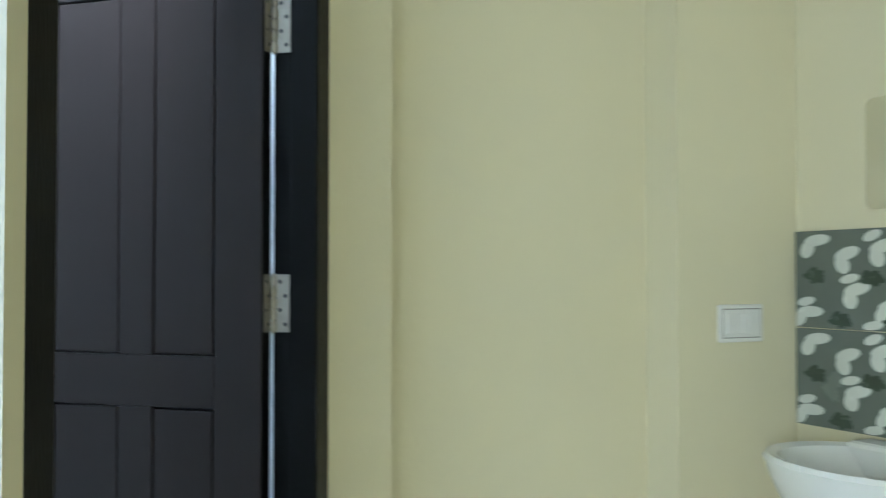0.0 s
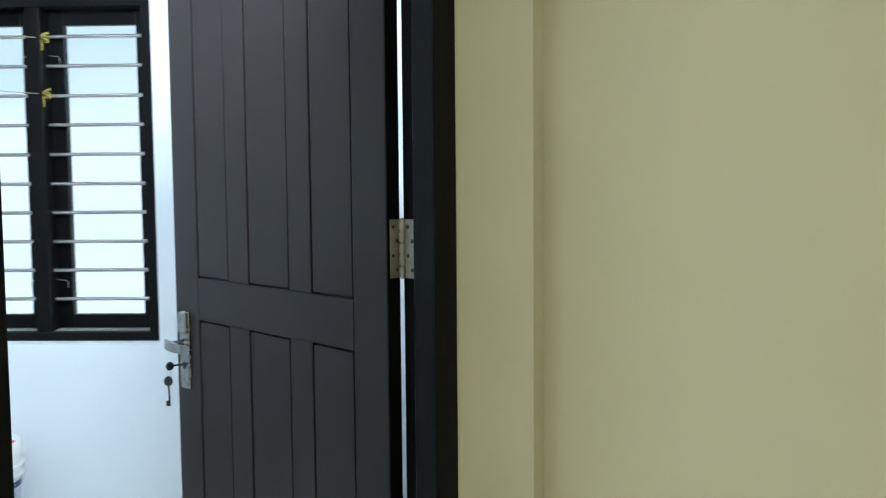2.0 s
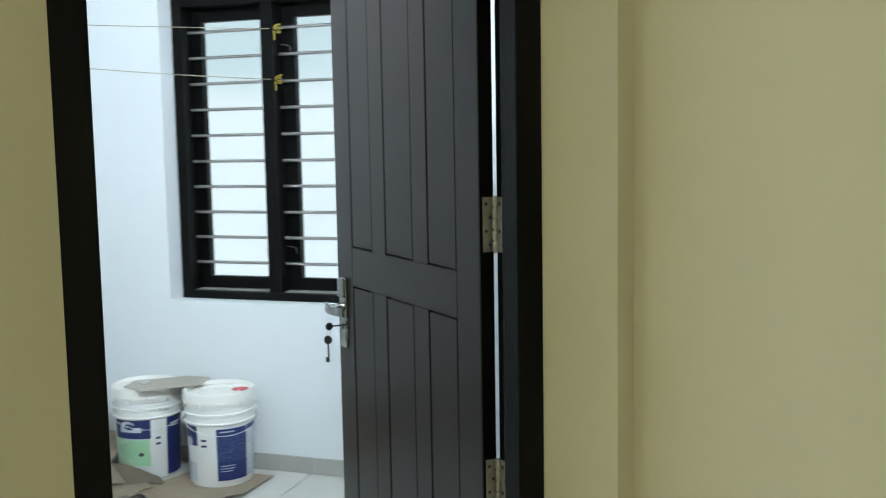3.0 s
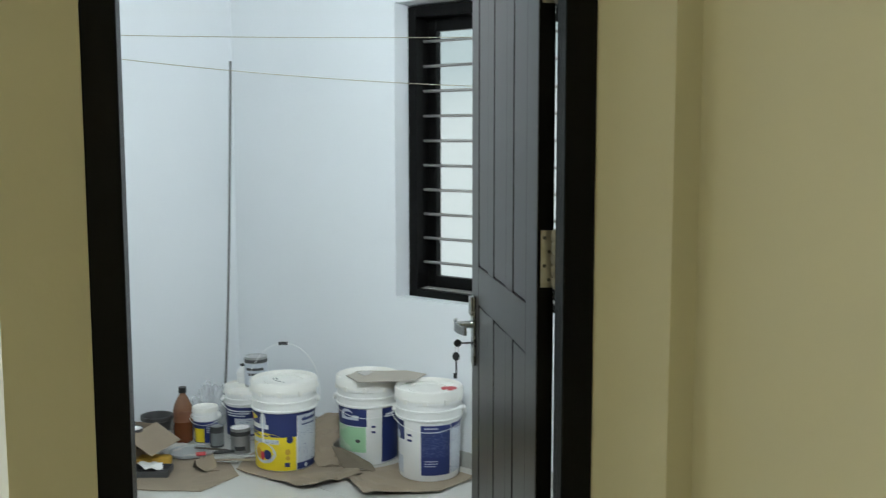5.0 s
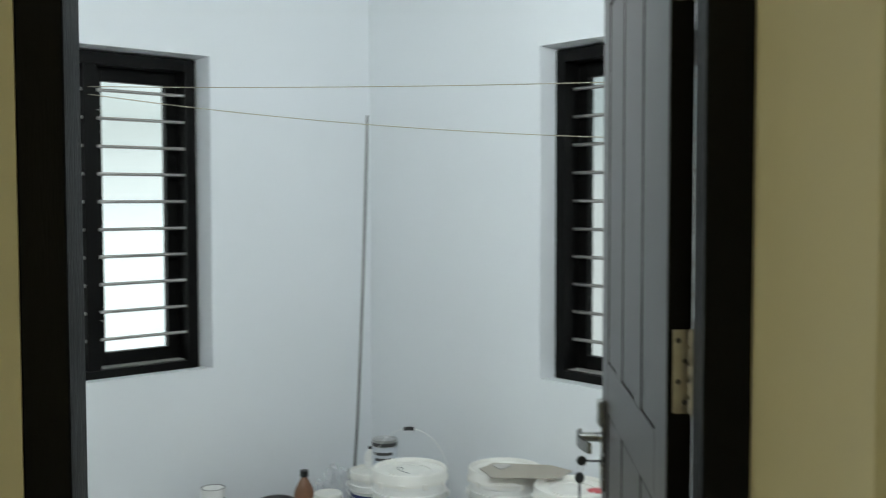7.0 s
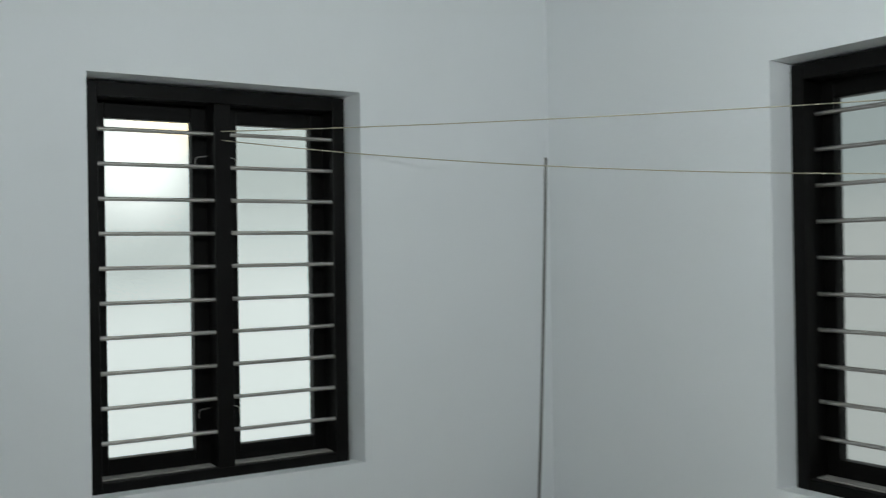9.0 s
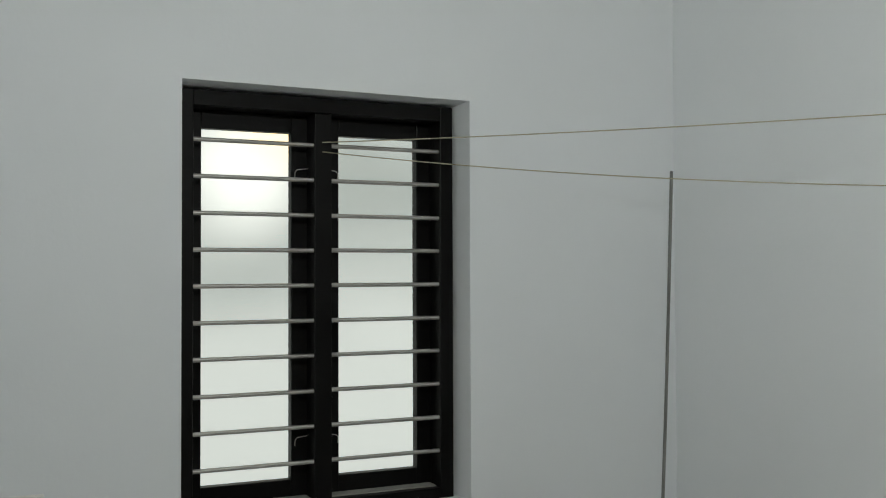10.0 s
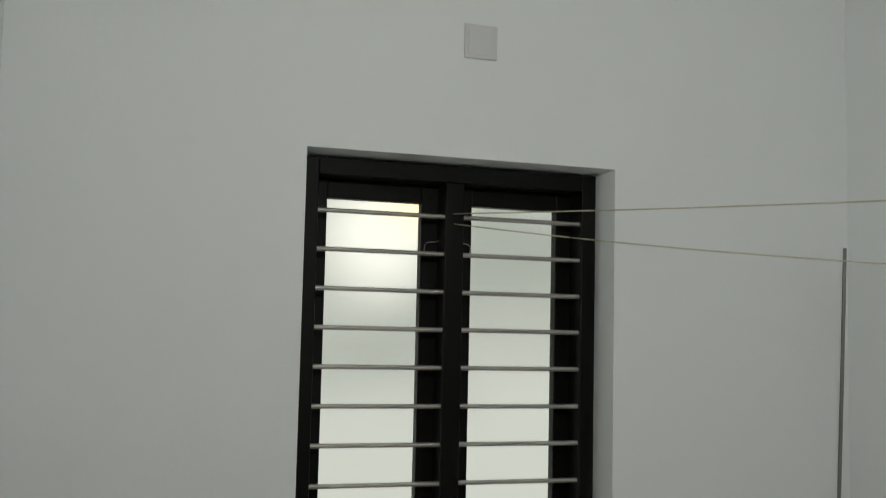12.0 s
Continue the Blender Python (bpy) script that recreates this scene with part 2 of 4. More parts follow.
# ---- the plan ----
CEILING = 2.95
ROOM_W, ROOM_E, ROOM_S, ROOM_N = -3.16, 0.13, -0.74, 1.89
HEAD, SILL = 2.083, 0.738
WIN_W = 0.962
L_Y0 = 0.067          # window in the west wall
R_X0 = -2.031         # window in the north wall
DOOR = pose(-0.1895, -0.3535, 0, 0, 0, 48.1)   # middle of the doorway's hall face; u runs to the hinge side, v into the room
DOOR_TOP = 2.05


def structure(name, bm, mats, label, category="wall", pick=None):
    ob = mesh_object(name, bm, mats)
    if pick:
        for f in ob.data.polygons:
            f.material_index = pick(f)
    return tagged(ob, label, category, kind="structure")


def wall_with_window(name, along, face, thick, a0, a1, w0, w1, sign, label):
    """A wall with one opening whose sides splay slightly towards the frame."""
    bm = bmesh.new()
    z = (0.0, SILL, HEAD, CEILING)

    def p(a, d, h):
        return bm.verts.new((face + sign * d, a, h) if along == "y" else (a, face + sign * d, h))

    def rect(lo_a, hi_a, lo_z, hi_z, d):
        bm.faces.new([p(lo_a, d, lo_z), p(hi_a, d, lo_z), p(hi_a, d, hi_z), p(lo_a, d, hi_z)])

    for d in (0.0, thick):
        s = 0.024 if d else 0.0
        lo, hi, bot, top = w0 + s, w1 - s, z[1] - s * 0.3, z[2] - s * 0.6
        rect(a0, lo, 0, CEILING, d)
        rect(hi, a1, 0, CEILING, d)
        rect(lo, hi, 0, bot, d)
        rect(lo, hi, top, CEILING, d)
    inner = [(w0, z[1]), (w1, z[1]), (w1, z[2]), (w0, z[2])]
    s = 0.024
    outer = [(w0 + s, z[1] - s * 0.3), (w1 - s, z[1] - s * 0.3), (w1 - s, z[2] - s * 0.6), (w0 + s, z[2] - s * 0.6)]
    for i in range(4):
        j = (i + 1) % 4
        bm.faces.new([p(inner[i][0], 0, inner[i][1]), p(inner[j][0], 0, inner[j][1]), p(outer[j][0], thick, outer[j][1]), p(outer[i][0], thick, outer[i][1])])
    for a in (a0, a1):
        bm.faces.new([p(a, 0, 0), p(a, thick, 0), p(a, thick, CEILING), p(a, 0, CEILING)])
    for h in (0, CEILING):
        bm.faces.new([p(a0, 0, h), p(a1, 0, h), p(a1, thick, h), p(a0, thick, h)])
    bmesh.ops.remove_doubles(bm, verts=bm.verts, dist=1e-5)
    return structure(name, bm, WHITE, label)


wall_with_window("wall_west", "y", ROOM_W, 0.23, ROOM_S - 0.2, ROOM_N + 0.23, L_Y0, L_Y0 + WIN_W, -1, "smooth white painted wall with a barred window")
wall_with_window("wall_north", "x", ROOM_N, 0.23, ROOM_W, ROOM_E + 0.2, R_X0, R_X0 + WIN_W, 1, "smooth white painted wall with a barred window")
structure("wall_east", boxed((ROOM_E, 0.2, 0), (ROOM_E + 0.2, ROOM_N, CEILING)), WHITE, "smooth white painted wall behind the open door")

n_in = Vector((-0.744, 0.668))
jamb_l, jamb_r = Vector((-0.481, -0.683)), Vector((0.101, -0.022))
pier_left = [(-3.8, -0.825), (-0.509, -0.825), tuple(jamb_l), tuple(jamb_l + 0.097 * n_in), (-0.600, ROOM_S), (-3.8, ROOM_S)]
pier_right = [tuple(jamb_r), (0.246, -0.004), (0.268, 0.055), (0.925, 0.055), (0.925, -0.06), (1.57, -0.06), (1.57, 0.2), (ROOM_E, 0.2), (ROOM_E, 0.13), tuple(jamb_r + 0.097 * n_in)]
structure("wall_south", prism(pier_left, 0, CEILING), (CREAM, WHITE), "wall end with a cream edge and white faces", pick=lambda f: int(f.center.x < -0.56))
structure("wall_hall_north", prism(pier_right, 0, CEILING), (CREAM, WHITE), "cream painted hall wall with a shallow recess", pick=lambda f: int(f.center.x < 0.131 and f.center.y > 0.04))
lintel = [tuple(jamb_l), tuple(jamb_r), tuple(jamb_r + 0.097 * n_in), tuple(jamb_l + 0.097 * n_in)]
structure("wall_over_door", prism(lintel, DOOR_TOP + 0.07, CEILING), (CREAM, WHITE), "painted wall above the doorway", pick=lambda f: int((Vector(f.center[:2]) - (jamb_l + jamb_r) / 2).dot(n_in) > 0.09))
structure("wall_hall_east", boxed((1.291, -5.4, 0), (1.57, -0.06, CEILING)), CREAM, "cream painted hall wall behind the washbasin")
west = bmesh.new()
for lo, hi in (((-4.0, -5.4, 0), (-3.8, -5.0, CEILING)), ((-4.0, -3.4, 0), (-3.8, -0.56, CEILING)), ((-4.0, -5.0, 0), (-3.8, -3.4, 0.5)), ((-4.0, -5.0, 1.9), (-3.8, -3.4, CEILING))):
    box(west, lo, hi)
structure("wall_hall_west", west, CREAM, "cream painted hall wall with a wide window opening")
structure("wall_hall_south", boxed((-3.8, -5.4, 0), (1.291, -5.2, CEILING)), CREAM, "plain cream painted hall wall")
structure("ceiling", boxed((-4.0, -5.4, CEILING), (1.55, 2.15, CEILING + 0.12)), CEIL, "plain white painted ceiling", "ceiling")
floor = structure("floor", boxed((-4.0, -5.4, -0.12), (1.55, 2.15, -0.003)), GROUT, "pale glazed floor tiles with thin grey joints", "floor")
structure("ground", boxed((-60, -60, -0.6), (60, 60, -0.4)), GROUT, "plain dusty ground outside the building", "ground")

# ---- windows ----
def window(name, place, centre, bar_depth, group):
    """A dark two-light timber window with ten bars a light; local x runs along the wall, y outwards, from the wall's room face."""
    top = empty(name, place, "black-brown timber window with steel bars and frosted panes", "window", group, "structure")
    half, z0, z1 = 0.466, 0.724, 2.069
    w = 0.048
    c = centre
    for lo, hi in ((c - half, c - half + w), (c + half - w, c + half)):
        part("window_jamb", boxed((lo, 0.075, z0), (hi, 0.165, z1), 0.003), WFRAME, top)
    part("window_head", boxed((c - half + w, 0.076, z1 - 0.05), (c + half - w, 0.164, z1), 0.003), WFRAME, top)
    part("window_sill", boxed((c - half + w, 0.076, z0), (c + half - w, 0.164, z0 + 0.045), 0.003), WFRAME, top)
    for lo, hi in ((c - half + w, c - 0.029), (c + 0.029, c + half - w)):
        # Added pale strip: its colour imitates light reflected off the sill's top.
        part("sill_light_strip", boxed((lo + 0.004, 0.105, z0 + 0.0455), (hi - 0.004, 0.160, z0 + 0.050), 0.001), TONEGREY, top, "pale strip painting the light along the sill")
    part("mullion", boxed((c - 0.029, 0.077, z0 + 0.045), (c + 0.029, 0.163, z1 - 0.05), 0.003), WFRAME, top)
    for side in (-1, 1):
        lo, hi = (c - half + w, c - 0.029) if side < 0 else (c + 0.029, c + half - w)
        g0, g1 = (c - 0.375, c - 0.080) if side < 0 else (c + 0.084, c + 0.370)
        sash = empty("sash", Matrix())
        sash.parent = top
        e = 0.02
        part("sash_stile", boxed((lo - e, 0.167, z0 + 0.03), (g0, 0.207, z1 - 0.03), 0.003), WFRAME, sash)
        part("sash_stile", boxed((g1, 0.167, z0 + 0.03), (hi + e, 0.207, z1 - 0.03), 0.003), WFRAME, sash)
        part("sash_rail", boxed((g0, 0.168, z0 + 0.03), (g1, 0.206, 0.826), 0.003), WFRAME, sash)
        part("sash_rail", boxed((g0, 0.168, 1.962), (g1, 0.206, z1 - 0.03), 0.003), WFRAME, sash)
        pane = part("pane", boxed((g0 - 0.008, 0.188, 0.818), (g1 + 0.008, 0.192, 1.970)), PANE, sash, "frosted patterned glass pane")
        pane.visible_shadow = False
        for i in range(10):
            z = 1.915 - i * (1.915 - 0.893) / 9 + random.uniform(-0.001, 0.001)
            bar = lathe([(0, lo - 0.004), (0.0070, lo - 0.004), (0.0070, hi + 0.004), (0, hi + 0.004)], 14, Matrix.Translation((0, bar_depth, z)) @ pose(0, 0, 0, 0, 90, 0))
            part("window_bar", bar, BAR, top, "", True)
        hx = hi - 0.025 if side < 0 else lo + 0.025
        for hz in (1.84, 0.965):
            hook = tube([(hx + side * 0.020, 0.150, hz - 0.028), (hx + side * 0.020, 0.146, hz - 0.008), (hx + side * 0.012, 0.146, hz), (hx - side * 0.022, 0.146, hz + 0.004), (hx - side * 0.030, 0.146, hz + 0.012)], 0.0015, 6)
            part("sash_hook", hook, BAR, top, "thin bent steel sash hook", True)
    return top


window("window_1", Matrix.Translation((ROOM_W, L_Y0, 0)) @ pose(0, 0, 0, 0, 0, 90), 0.468, 0.092, "white room windows")
window("window_2", Matrix.Translation((R_X0, ROOM_N, 0)), 0.482, 0.135, "white room windows")


def glow(name, colours, strength, lo, hi, spots=()):
    """A plain bright sky backdrop outside a window: uneven haze with brighter breaks (place, reach, colour)."""
    m = bpy.data.materials.new(name)
    m.use_nodes = True
    n, l = m.node_tree.nodes, m.node_tree.links
    n.remove(n["Principled BSDF"])
    em, ramp, tex, co, mp = n.new("ShaderNodeEmission"), n.new("ShaderNodeValToRGB"), n.new("ShaderNodeTexNoise"), n.new("ShaderNodeTexCoord"), n.new("ShaderNodeMapping")
    mp.inputs["Scale"].default_value = (0.5, 0.5, 1.6)
    tex.inputs["Scale"].default_value, tex.inputs["Detail"].default_value = 0.9, 3
    ramp.color_ramp.elements[0].position, ramp.color_ramp.elements[1].position = 0.30, 0.60
    ramp.color_ramp.elements[0].color, ramp.color_ramp.elements[1].color = (*colours[0], 1), (*colours[1], 1)
    em.inputs["Strength"].default_value = strength
    l.new(co.outputs["Object"], mp.inputs[0])
    l.new(mp.outputs[0], tex.inputs["Vector"])
    sep, high, lean = n.new("ShaderNodeSeparateXYZ"), n.new("ShaderNodeMapRange"), n.new("ShaderNodeMath")
    high.inputs["From Min"].default_value, high.inputs["From Max"].default_value = 1.1, 1.9
    high.inputs["To Min"].default_value, high.inputs["To Max"].default_value = 0.16, -0.12
    l.new(co.outputs["Object"], sep.inputs[0])
    l.new(sep.outputs["Z"], high.inputs["Value"])
    l.new(tex.outputs["Fac"], lean.inputs[0])
    l.new(high.outputs[0], lean.inputs[1])
    l.new(lean.outputs[0], ramp.inputs[0])
    last = ramp.outputs[0]
    for place, reach, colour in spots:
        gap, fall, mix = n.new("ShaderNodeVectorMath"), n.new("ShaderNodeMapRange"), n.new("ShaderNodeMix")
        gap.operation, mix.data_type = "DISTANCE", "RGBA"
        gap.inputs[1].default_value = place
        fall.inputs["From Min"].default_value, fall.inputs["From Max"].default_value = reach * 0.35, reach
        fall.inputs["To Min"].default_value, fall.inputs["To Max"].default_value = 1.0, 0.0
        mix.inputs[7].default_value = (*colour, 1)
        l.new(co.outputs["Object"], gap.inputs[0])
        l.new(gap.outputs["Value"], fall.inputs["Value"])
        l.new(fall.outputs[0], mix.inputs[0])
        l.new(last, mix.inputs[6])
        last = mix.outputs[2]
    l.new(last, em.inputs["Color"])
    l.new(em.outputs[0], n["Material Output"].inputs["Surface"])
    return structure("backdrop", boxed(lo, hi), m, "bright hazy sky outside the window", "sky")


glow("west_haze", ((0.66, 0.74, 0.74), (1.06, 1.15, 1.16)), SKY_W, (-6.1, -4.0, -0.3), (-6.0, 5.5, 6.0), (((-6.0, 0.98, 2.12), 0.50, (1.75, 1.85, 1.85)), ((-6.0, 1.20, 2.46), 0.34, (3.4, 2.6, 1.5))))
glow("north_haze", ((0.62, 0.72, 0.74), (0.86, 0.92, 0.92)), SKY_N, (-6.0, 5.0, -0.3), (4.0, 5.1, 6.0))


# ---- door frame ----
frame_top = empty("door_frame", DOOR, "black-brown timber door frame around the open door", "door frame", kind="structure")


def jamb_outline(sign):
    pts = [(0.3825, 0.0), (0.441, 0.0), (0.441, 0.096), (0.3965, 0.096), (0.3965, 0.056), (0.3825, 0.056)]
    return [(sign * u, v) for u, v in pts]


for sign in (-1, 1):
    bm = prism(jamb_outline(sign), 0.0, DOOR_TOP + 0.012)
    bmesh.ops.bevel(bm, geom=[e for e in bm.edges if abs(e.verts[0].co.z - e.verts[1].co.z) > 1], offset=0.003, segments=2, profile=0.5, affect="EDGES")
    part("jamb", bm, FRAME, frame_top)
part("head", boxed((-0.441, 0.0, DOOR_TOP + 0.013), (0.441, 0.096, DOOR_TOP + 0.07), 0.003), FRAME, frame_top)

HINGES = (0.175, 0.708, 1.2425, 1.777)
for z in HINGES:
    bm = bmesh.new()
    box(bm, (0.3943, 0.062, z - 0.055), (0.3967, 0.090, z + 0.055), 0.0006)
    leaf = part("hinge_leaf", bm, HINGE, frame_top, "satin steel butt hinge leaf")
    for k in range(4):
        part("screw", lathe([(0.0042, 0), (0.0042, 0.0008), (0.0018, 0.0014), (0, 0.0010)], 10, Matrix.Translation((0.3943, 0.070 + 0.011 * (k % 2), z - 0.040 + 0.027 * k)) @ pose(0, 0, 0, 0, -90, 0)), DARKTIN, leaf)

# ---- door leaf ----
LEAF_M = pose(0, 0, 0, 0, 0, 135.5)
door = empty("door_1", LEAF_M, "dark brown six-panel timber door standing open, keys in lock", "door", kind="structure")
F0, F1 = -0.004, 0.029          # room face, hall face
X0, X1, Z0, Z1 = 0.007, 0.800, 0.010, 2.040
COLS = ((0.1085, 0.2455), (0.322, 0.4775), (0.558, 0.693))
ROWS_Z = ((0.190, 1.040), (1.140, 1.850))
part("door_core", boxed((X0 + 0.004, F0 + 0.013, Z0 + 0.004), (X1 - 0.004, F1 - 0.013, Z1 - 0.004)), WOOD, door)
for lo, hi in ((X0, COLS[0][0]), (COLS[2][1], X1)):
    part("stile", boxed((lo, F0, Z0), (hi, F1, Z1), 0.0025), WOOD, door)
for lo, hi in ((Z0, ROWS_Z[0][0]), (ROWS_Z[0][1], ROWS_Z[1][0]), (ROWS_Z[1][1], Z1)):
    part("rail", boxed((COLS[0][0], F0 + 0.0002, lo), (COLS[2][1], F1 - 0.0002, hi), 0.0015), WOOD, door)
for (z0, z1) in ROWS_Z:
    for a, b in ((COLS[0][1], COLS[1][0]), (COLS[1][1], COLS[2][0])):
        part("muntin", boxed((a, F0 + 0.0003, z0), (b, F1 - 0.0003, z1), 0.0015), WOOD, door)
    for a, b in COLS:
        g = 0.0042
        part("door_panel", boxed((a + g, F0 + 0.0015, z0 + g), (b - g, F1 - 0.0015, z1 - g), 0.0022), WOOD, door)
# Thin strip in the frame's material makes the hinge edge darker than the leaf.
part("edge_strip", boxed((X0 - 0.0008, F0 + 0.0015, Z0 + 0.001), (X0 + 0.001, F1 - 0.0015, Z1 - 0.001)), FRAME, door, "black strip over the hinge edge")
for z in HINGES:
    bm = bmesh.new()
    box(bm, (X0 - 0.0022, F0 + 0.001, z - 0.055), (X0 - 0.0002, F1 - 0.007, z + 0.055), 0.0006)
    for k in range(5):
        lathe([(0, -0.0086), (0.0062, -0.0086), (0.0072, -0.0072), (0.0072, 0.0072), (0.0062, 0.0086), (0, 0.0086)], 14, Matrix.Translation((0, -0.004, z - 0.044 + 0.022 * k)), bm)
    lathe([(0, -0.058), (0.004, -0.057), (0.0045, 0.056), (0, 0.058)], 12, Matrix.Translation((0, -0.004, z)), bm)
    hinge = part("hinge", bm, HINGE, door, "satin steel butt hinge with worn knuckles", True)
    for k in range(4):
        part("screw", lathe([(0.0036, 0), (0.0036, 0.0006), (0.0015, 0.0012), (0, 0.0008)], 10, Matrix.Translation((X0 - 0.0022, 0.006 + 0.009 * (k % 2), z - 0.040 + 0.027 * k)) @ pose(0, 0, 0, 0, -90, 0)), DARKTIN, hinge)

for face, out in ((F1, 1), (F0, -1)):
    lock = empty("lock_handle", Matrix())
    lock.parent = door
    lo, hi = sorted((face, face + out * 0.007))
    bm = boxed((0.733, lo, 0.868), (0.776, hi, 1.056), 0.003)
    lo, hi = sorted((face + out * 0.006, face + out * 0.014))
    box(bm, (0.735, lo, 1.003), (0.774, hi, 1.054), 0.003)
    part("lock_plate", bm, LOCK, lock, "satin steel lock plate")
    bm = lathe([(0.012, 0), (0.010, 0.006), (0.009, 0.045), (0.0, 0.047)], 16, Matrix.Translation((0.754, face + out * 0.006, 0.978)) @ pose(0, 0, 0, -90 * out, 0, 0))
    rows = []
    for i in range(9):
        f = i / 8
        x, y, z = 0.768 - 0.100 * f, face + out * (0.048 - 0.010 * f + 0.012 * math.sin(math.pi * f)), 0.981 - 0.006 * f
        hw, ht = 0.0035, 0.0115 - 0.001 * f
        rows.append([bm.verts.new((x, y + a * hw, z + b * ht)) for a, b in ((-1, -1), (1, -1), (1, 1), (-1, 1))])
    for a, b in zip(rows, rows[1:]):
        for k in range(4):
            bm.faces.new((a[k], a[(k + 1) % 4], b[(k + 1) % 4], b[k]))
    bm.faces.new(rows[0])
    bm.faces.new(rows[-1][::-1])
    part("lever", bm, LOCK, lock, "satin steel lever handle")
    part("keyhole", lathe([(0.009, 0), (0.009, 0.002), (0.0, 0.002)], 14, Matrix.Translation((0.754, face + out * 0.0065, 0.925)) @ pose(0, 0, 0, -90 * out, 0, 0)), BLACK, lock)


def key_shape(m):
    """A small key: round bow, thin shaft and bit; the shaft runs along local z down from the bow."""
    bm = bmesh.new()
    lathe([(0, -0.003), (0.0095, -0.003), (0.0105, 0), (0.0095, 0.003), (0, 0.003)], 18, m @ pose(0, 0, 0, 90, 0, 0), bm)
    box(bm, (-0.002, -0.0015, -0.052), (0.002, 0.0015, -0.010), 0.0005, m)
    box(bm, (0.001, -0.0012, -0.052), (0.008, 0.0012, -0.040), 0.0004, m)
    return bm


part("key", key_shape(Matrix.Translation((0.754, F1 + 0.046, 0.928)) @ pose(0, 0, 0, -90, 0, 0) @ pose(0, 0, 0, 0, 0, 90)), BLACK, door, "black-headed key in the lock")
part("key", key_shape(Matrix.Translation((0.756, F1 + 0.050, 0.892)) @ pose(0, 0, 0, 3, 2, 60) @ Matrix.Diagonal((1.0, 1.0, 1.15, 1))), BLACK, door, "spare key hanging below the first")
part("key_ring", tube([(0.755, F1 + 0.048 + 0.004 * math.sin(a), 0.910 + 0.016 * math.cos(a)) for a in [i * math.pi / 8 for i in range(17)]], 0.0008, 6), STEEL, door, "thin steel key ring")


# ---- fittings on the walls ----
def plate(name, m, w, h, label, category, rockers=0, mat=SWITCH):
    top = empty(name, m, label, category)
    part("plate", boxed((-w / 2, -0.009, -h / 2), (w / 2, 0.0, h / 2), 0.004), mat, top)
    if rockers:
        # Grey underlay colours in the shade of the gap round the inner plate.
        part("joint", boxed((-w / 2 + 0.0095, -0.0095, -h / 2 + 0.0095), (w / 2 - 0.0095, -0.0085, h / 2 - 0.0095)), TONEGREY, top, "grey joint line painting the shade around the inner plate")
    part("inner_plate", boxed((-w / 2 + 0.012, -0.0115, -h / 2 + 0.012), (w / 2 - 0.012, -0.0088, h / 2 - 0.012), 0.001), mat, top)
    for i in range(rockers):
        x0 = -w / 2 + 0.018 + i * (w - 0.036) / rockers
        part("rocker", boxed((x0 + 0.001, -0.015, -h / 2 + 0.020), (x0 + (w - 0.036) / rockers - 0.001, -0.011, h / 2 - 0.020), 0.0015), mat, top)
    return top


plate("light_switch", pose(1.105, -0.06, 1.184), 0.134, 0.088, "white plastic light switch on the cream wall", "switch", 3)
plate("cover_plate", pose(ROOM_W, 0.578, 2.437, 0, 0, 90), 0.105, 0.105, "blank grey-white cover plate above the window", "cover plate", mat=material("greyed_plate_plastic", (0.63, 0.63, 0.645), 0.4, vary=0.02, scale=8))
plate("wall_socket", pose(ROOM_W, -0.385, 0.845, 0, 0, 90), 0.15, 0.085, "white plastic socket plate on the white wall", "socket", 2)

# ---- washbasin corner ----
splash = empty("tile_splashback", pose(1.291, -0.06, 0, 0, 0, -90), "grey floral printed wall tiles behind the washbasin", "splashback")
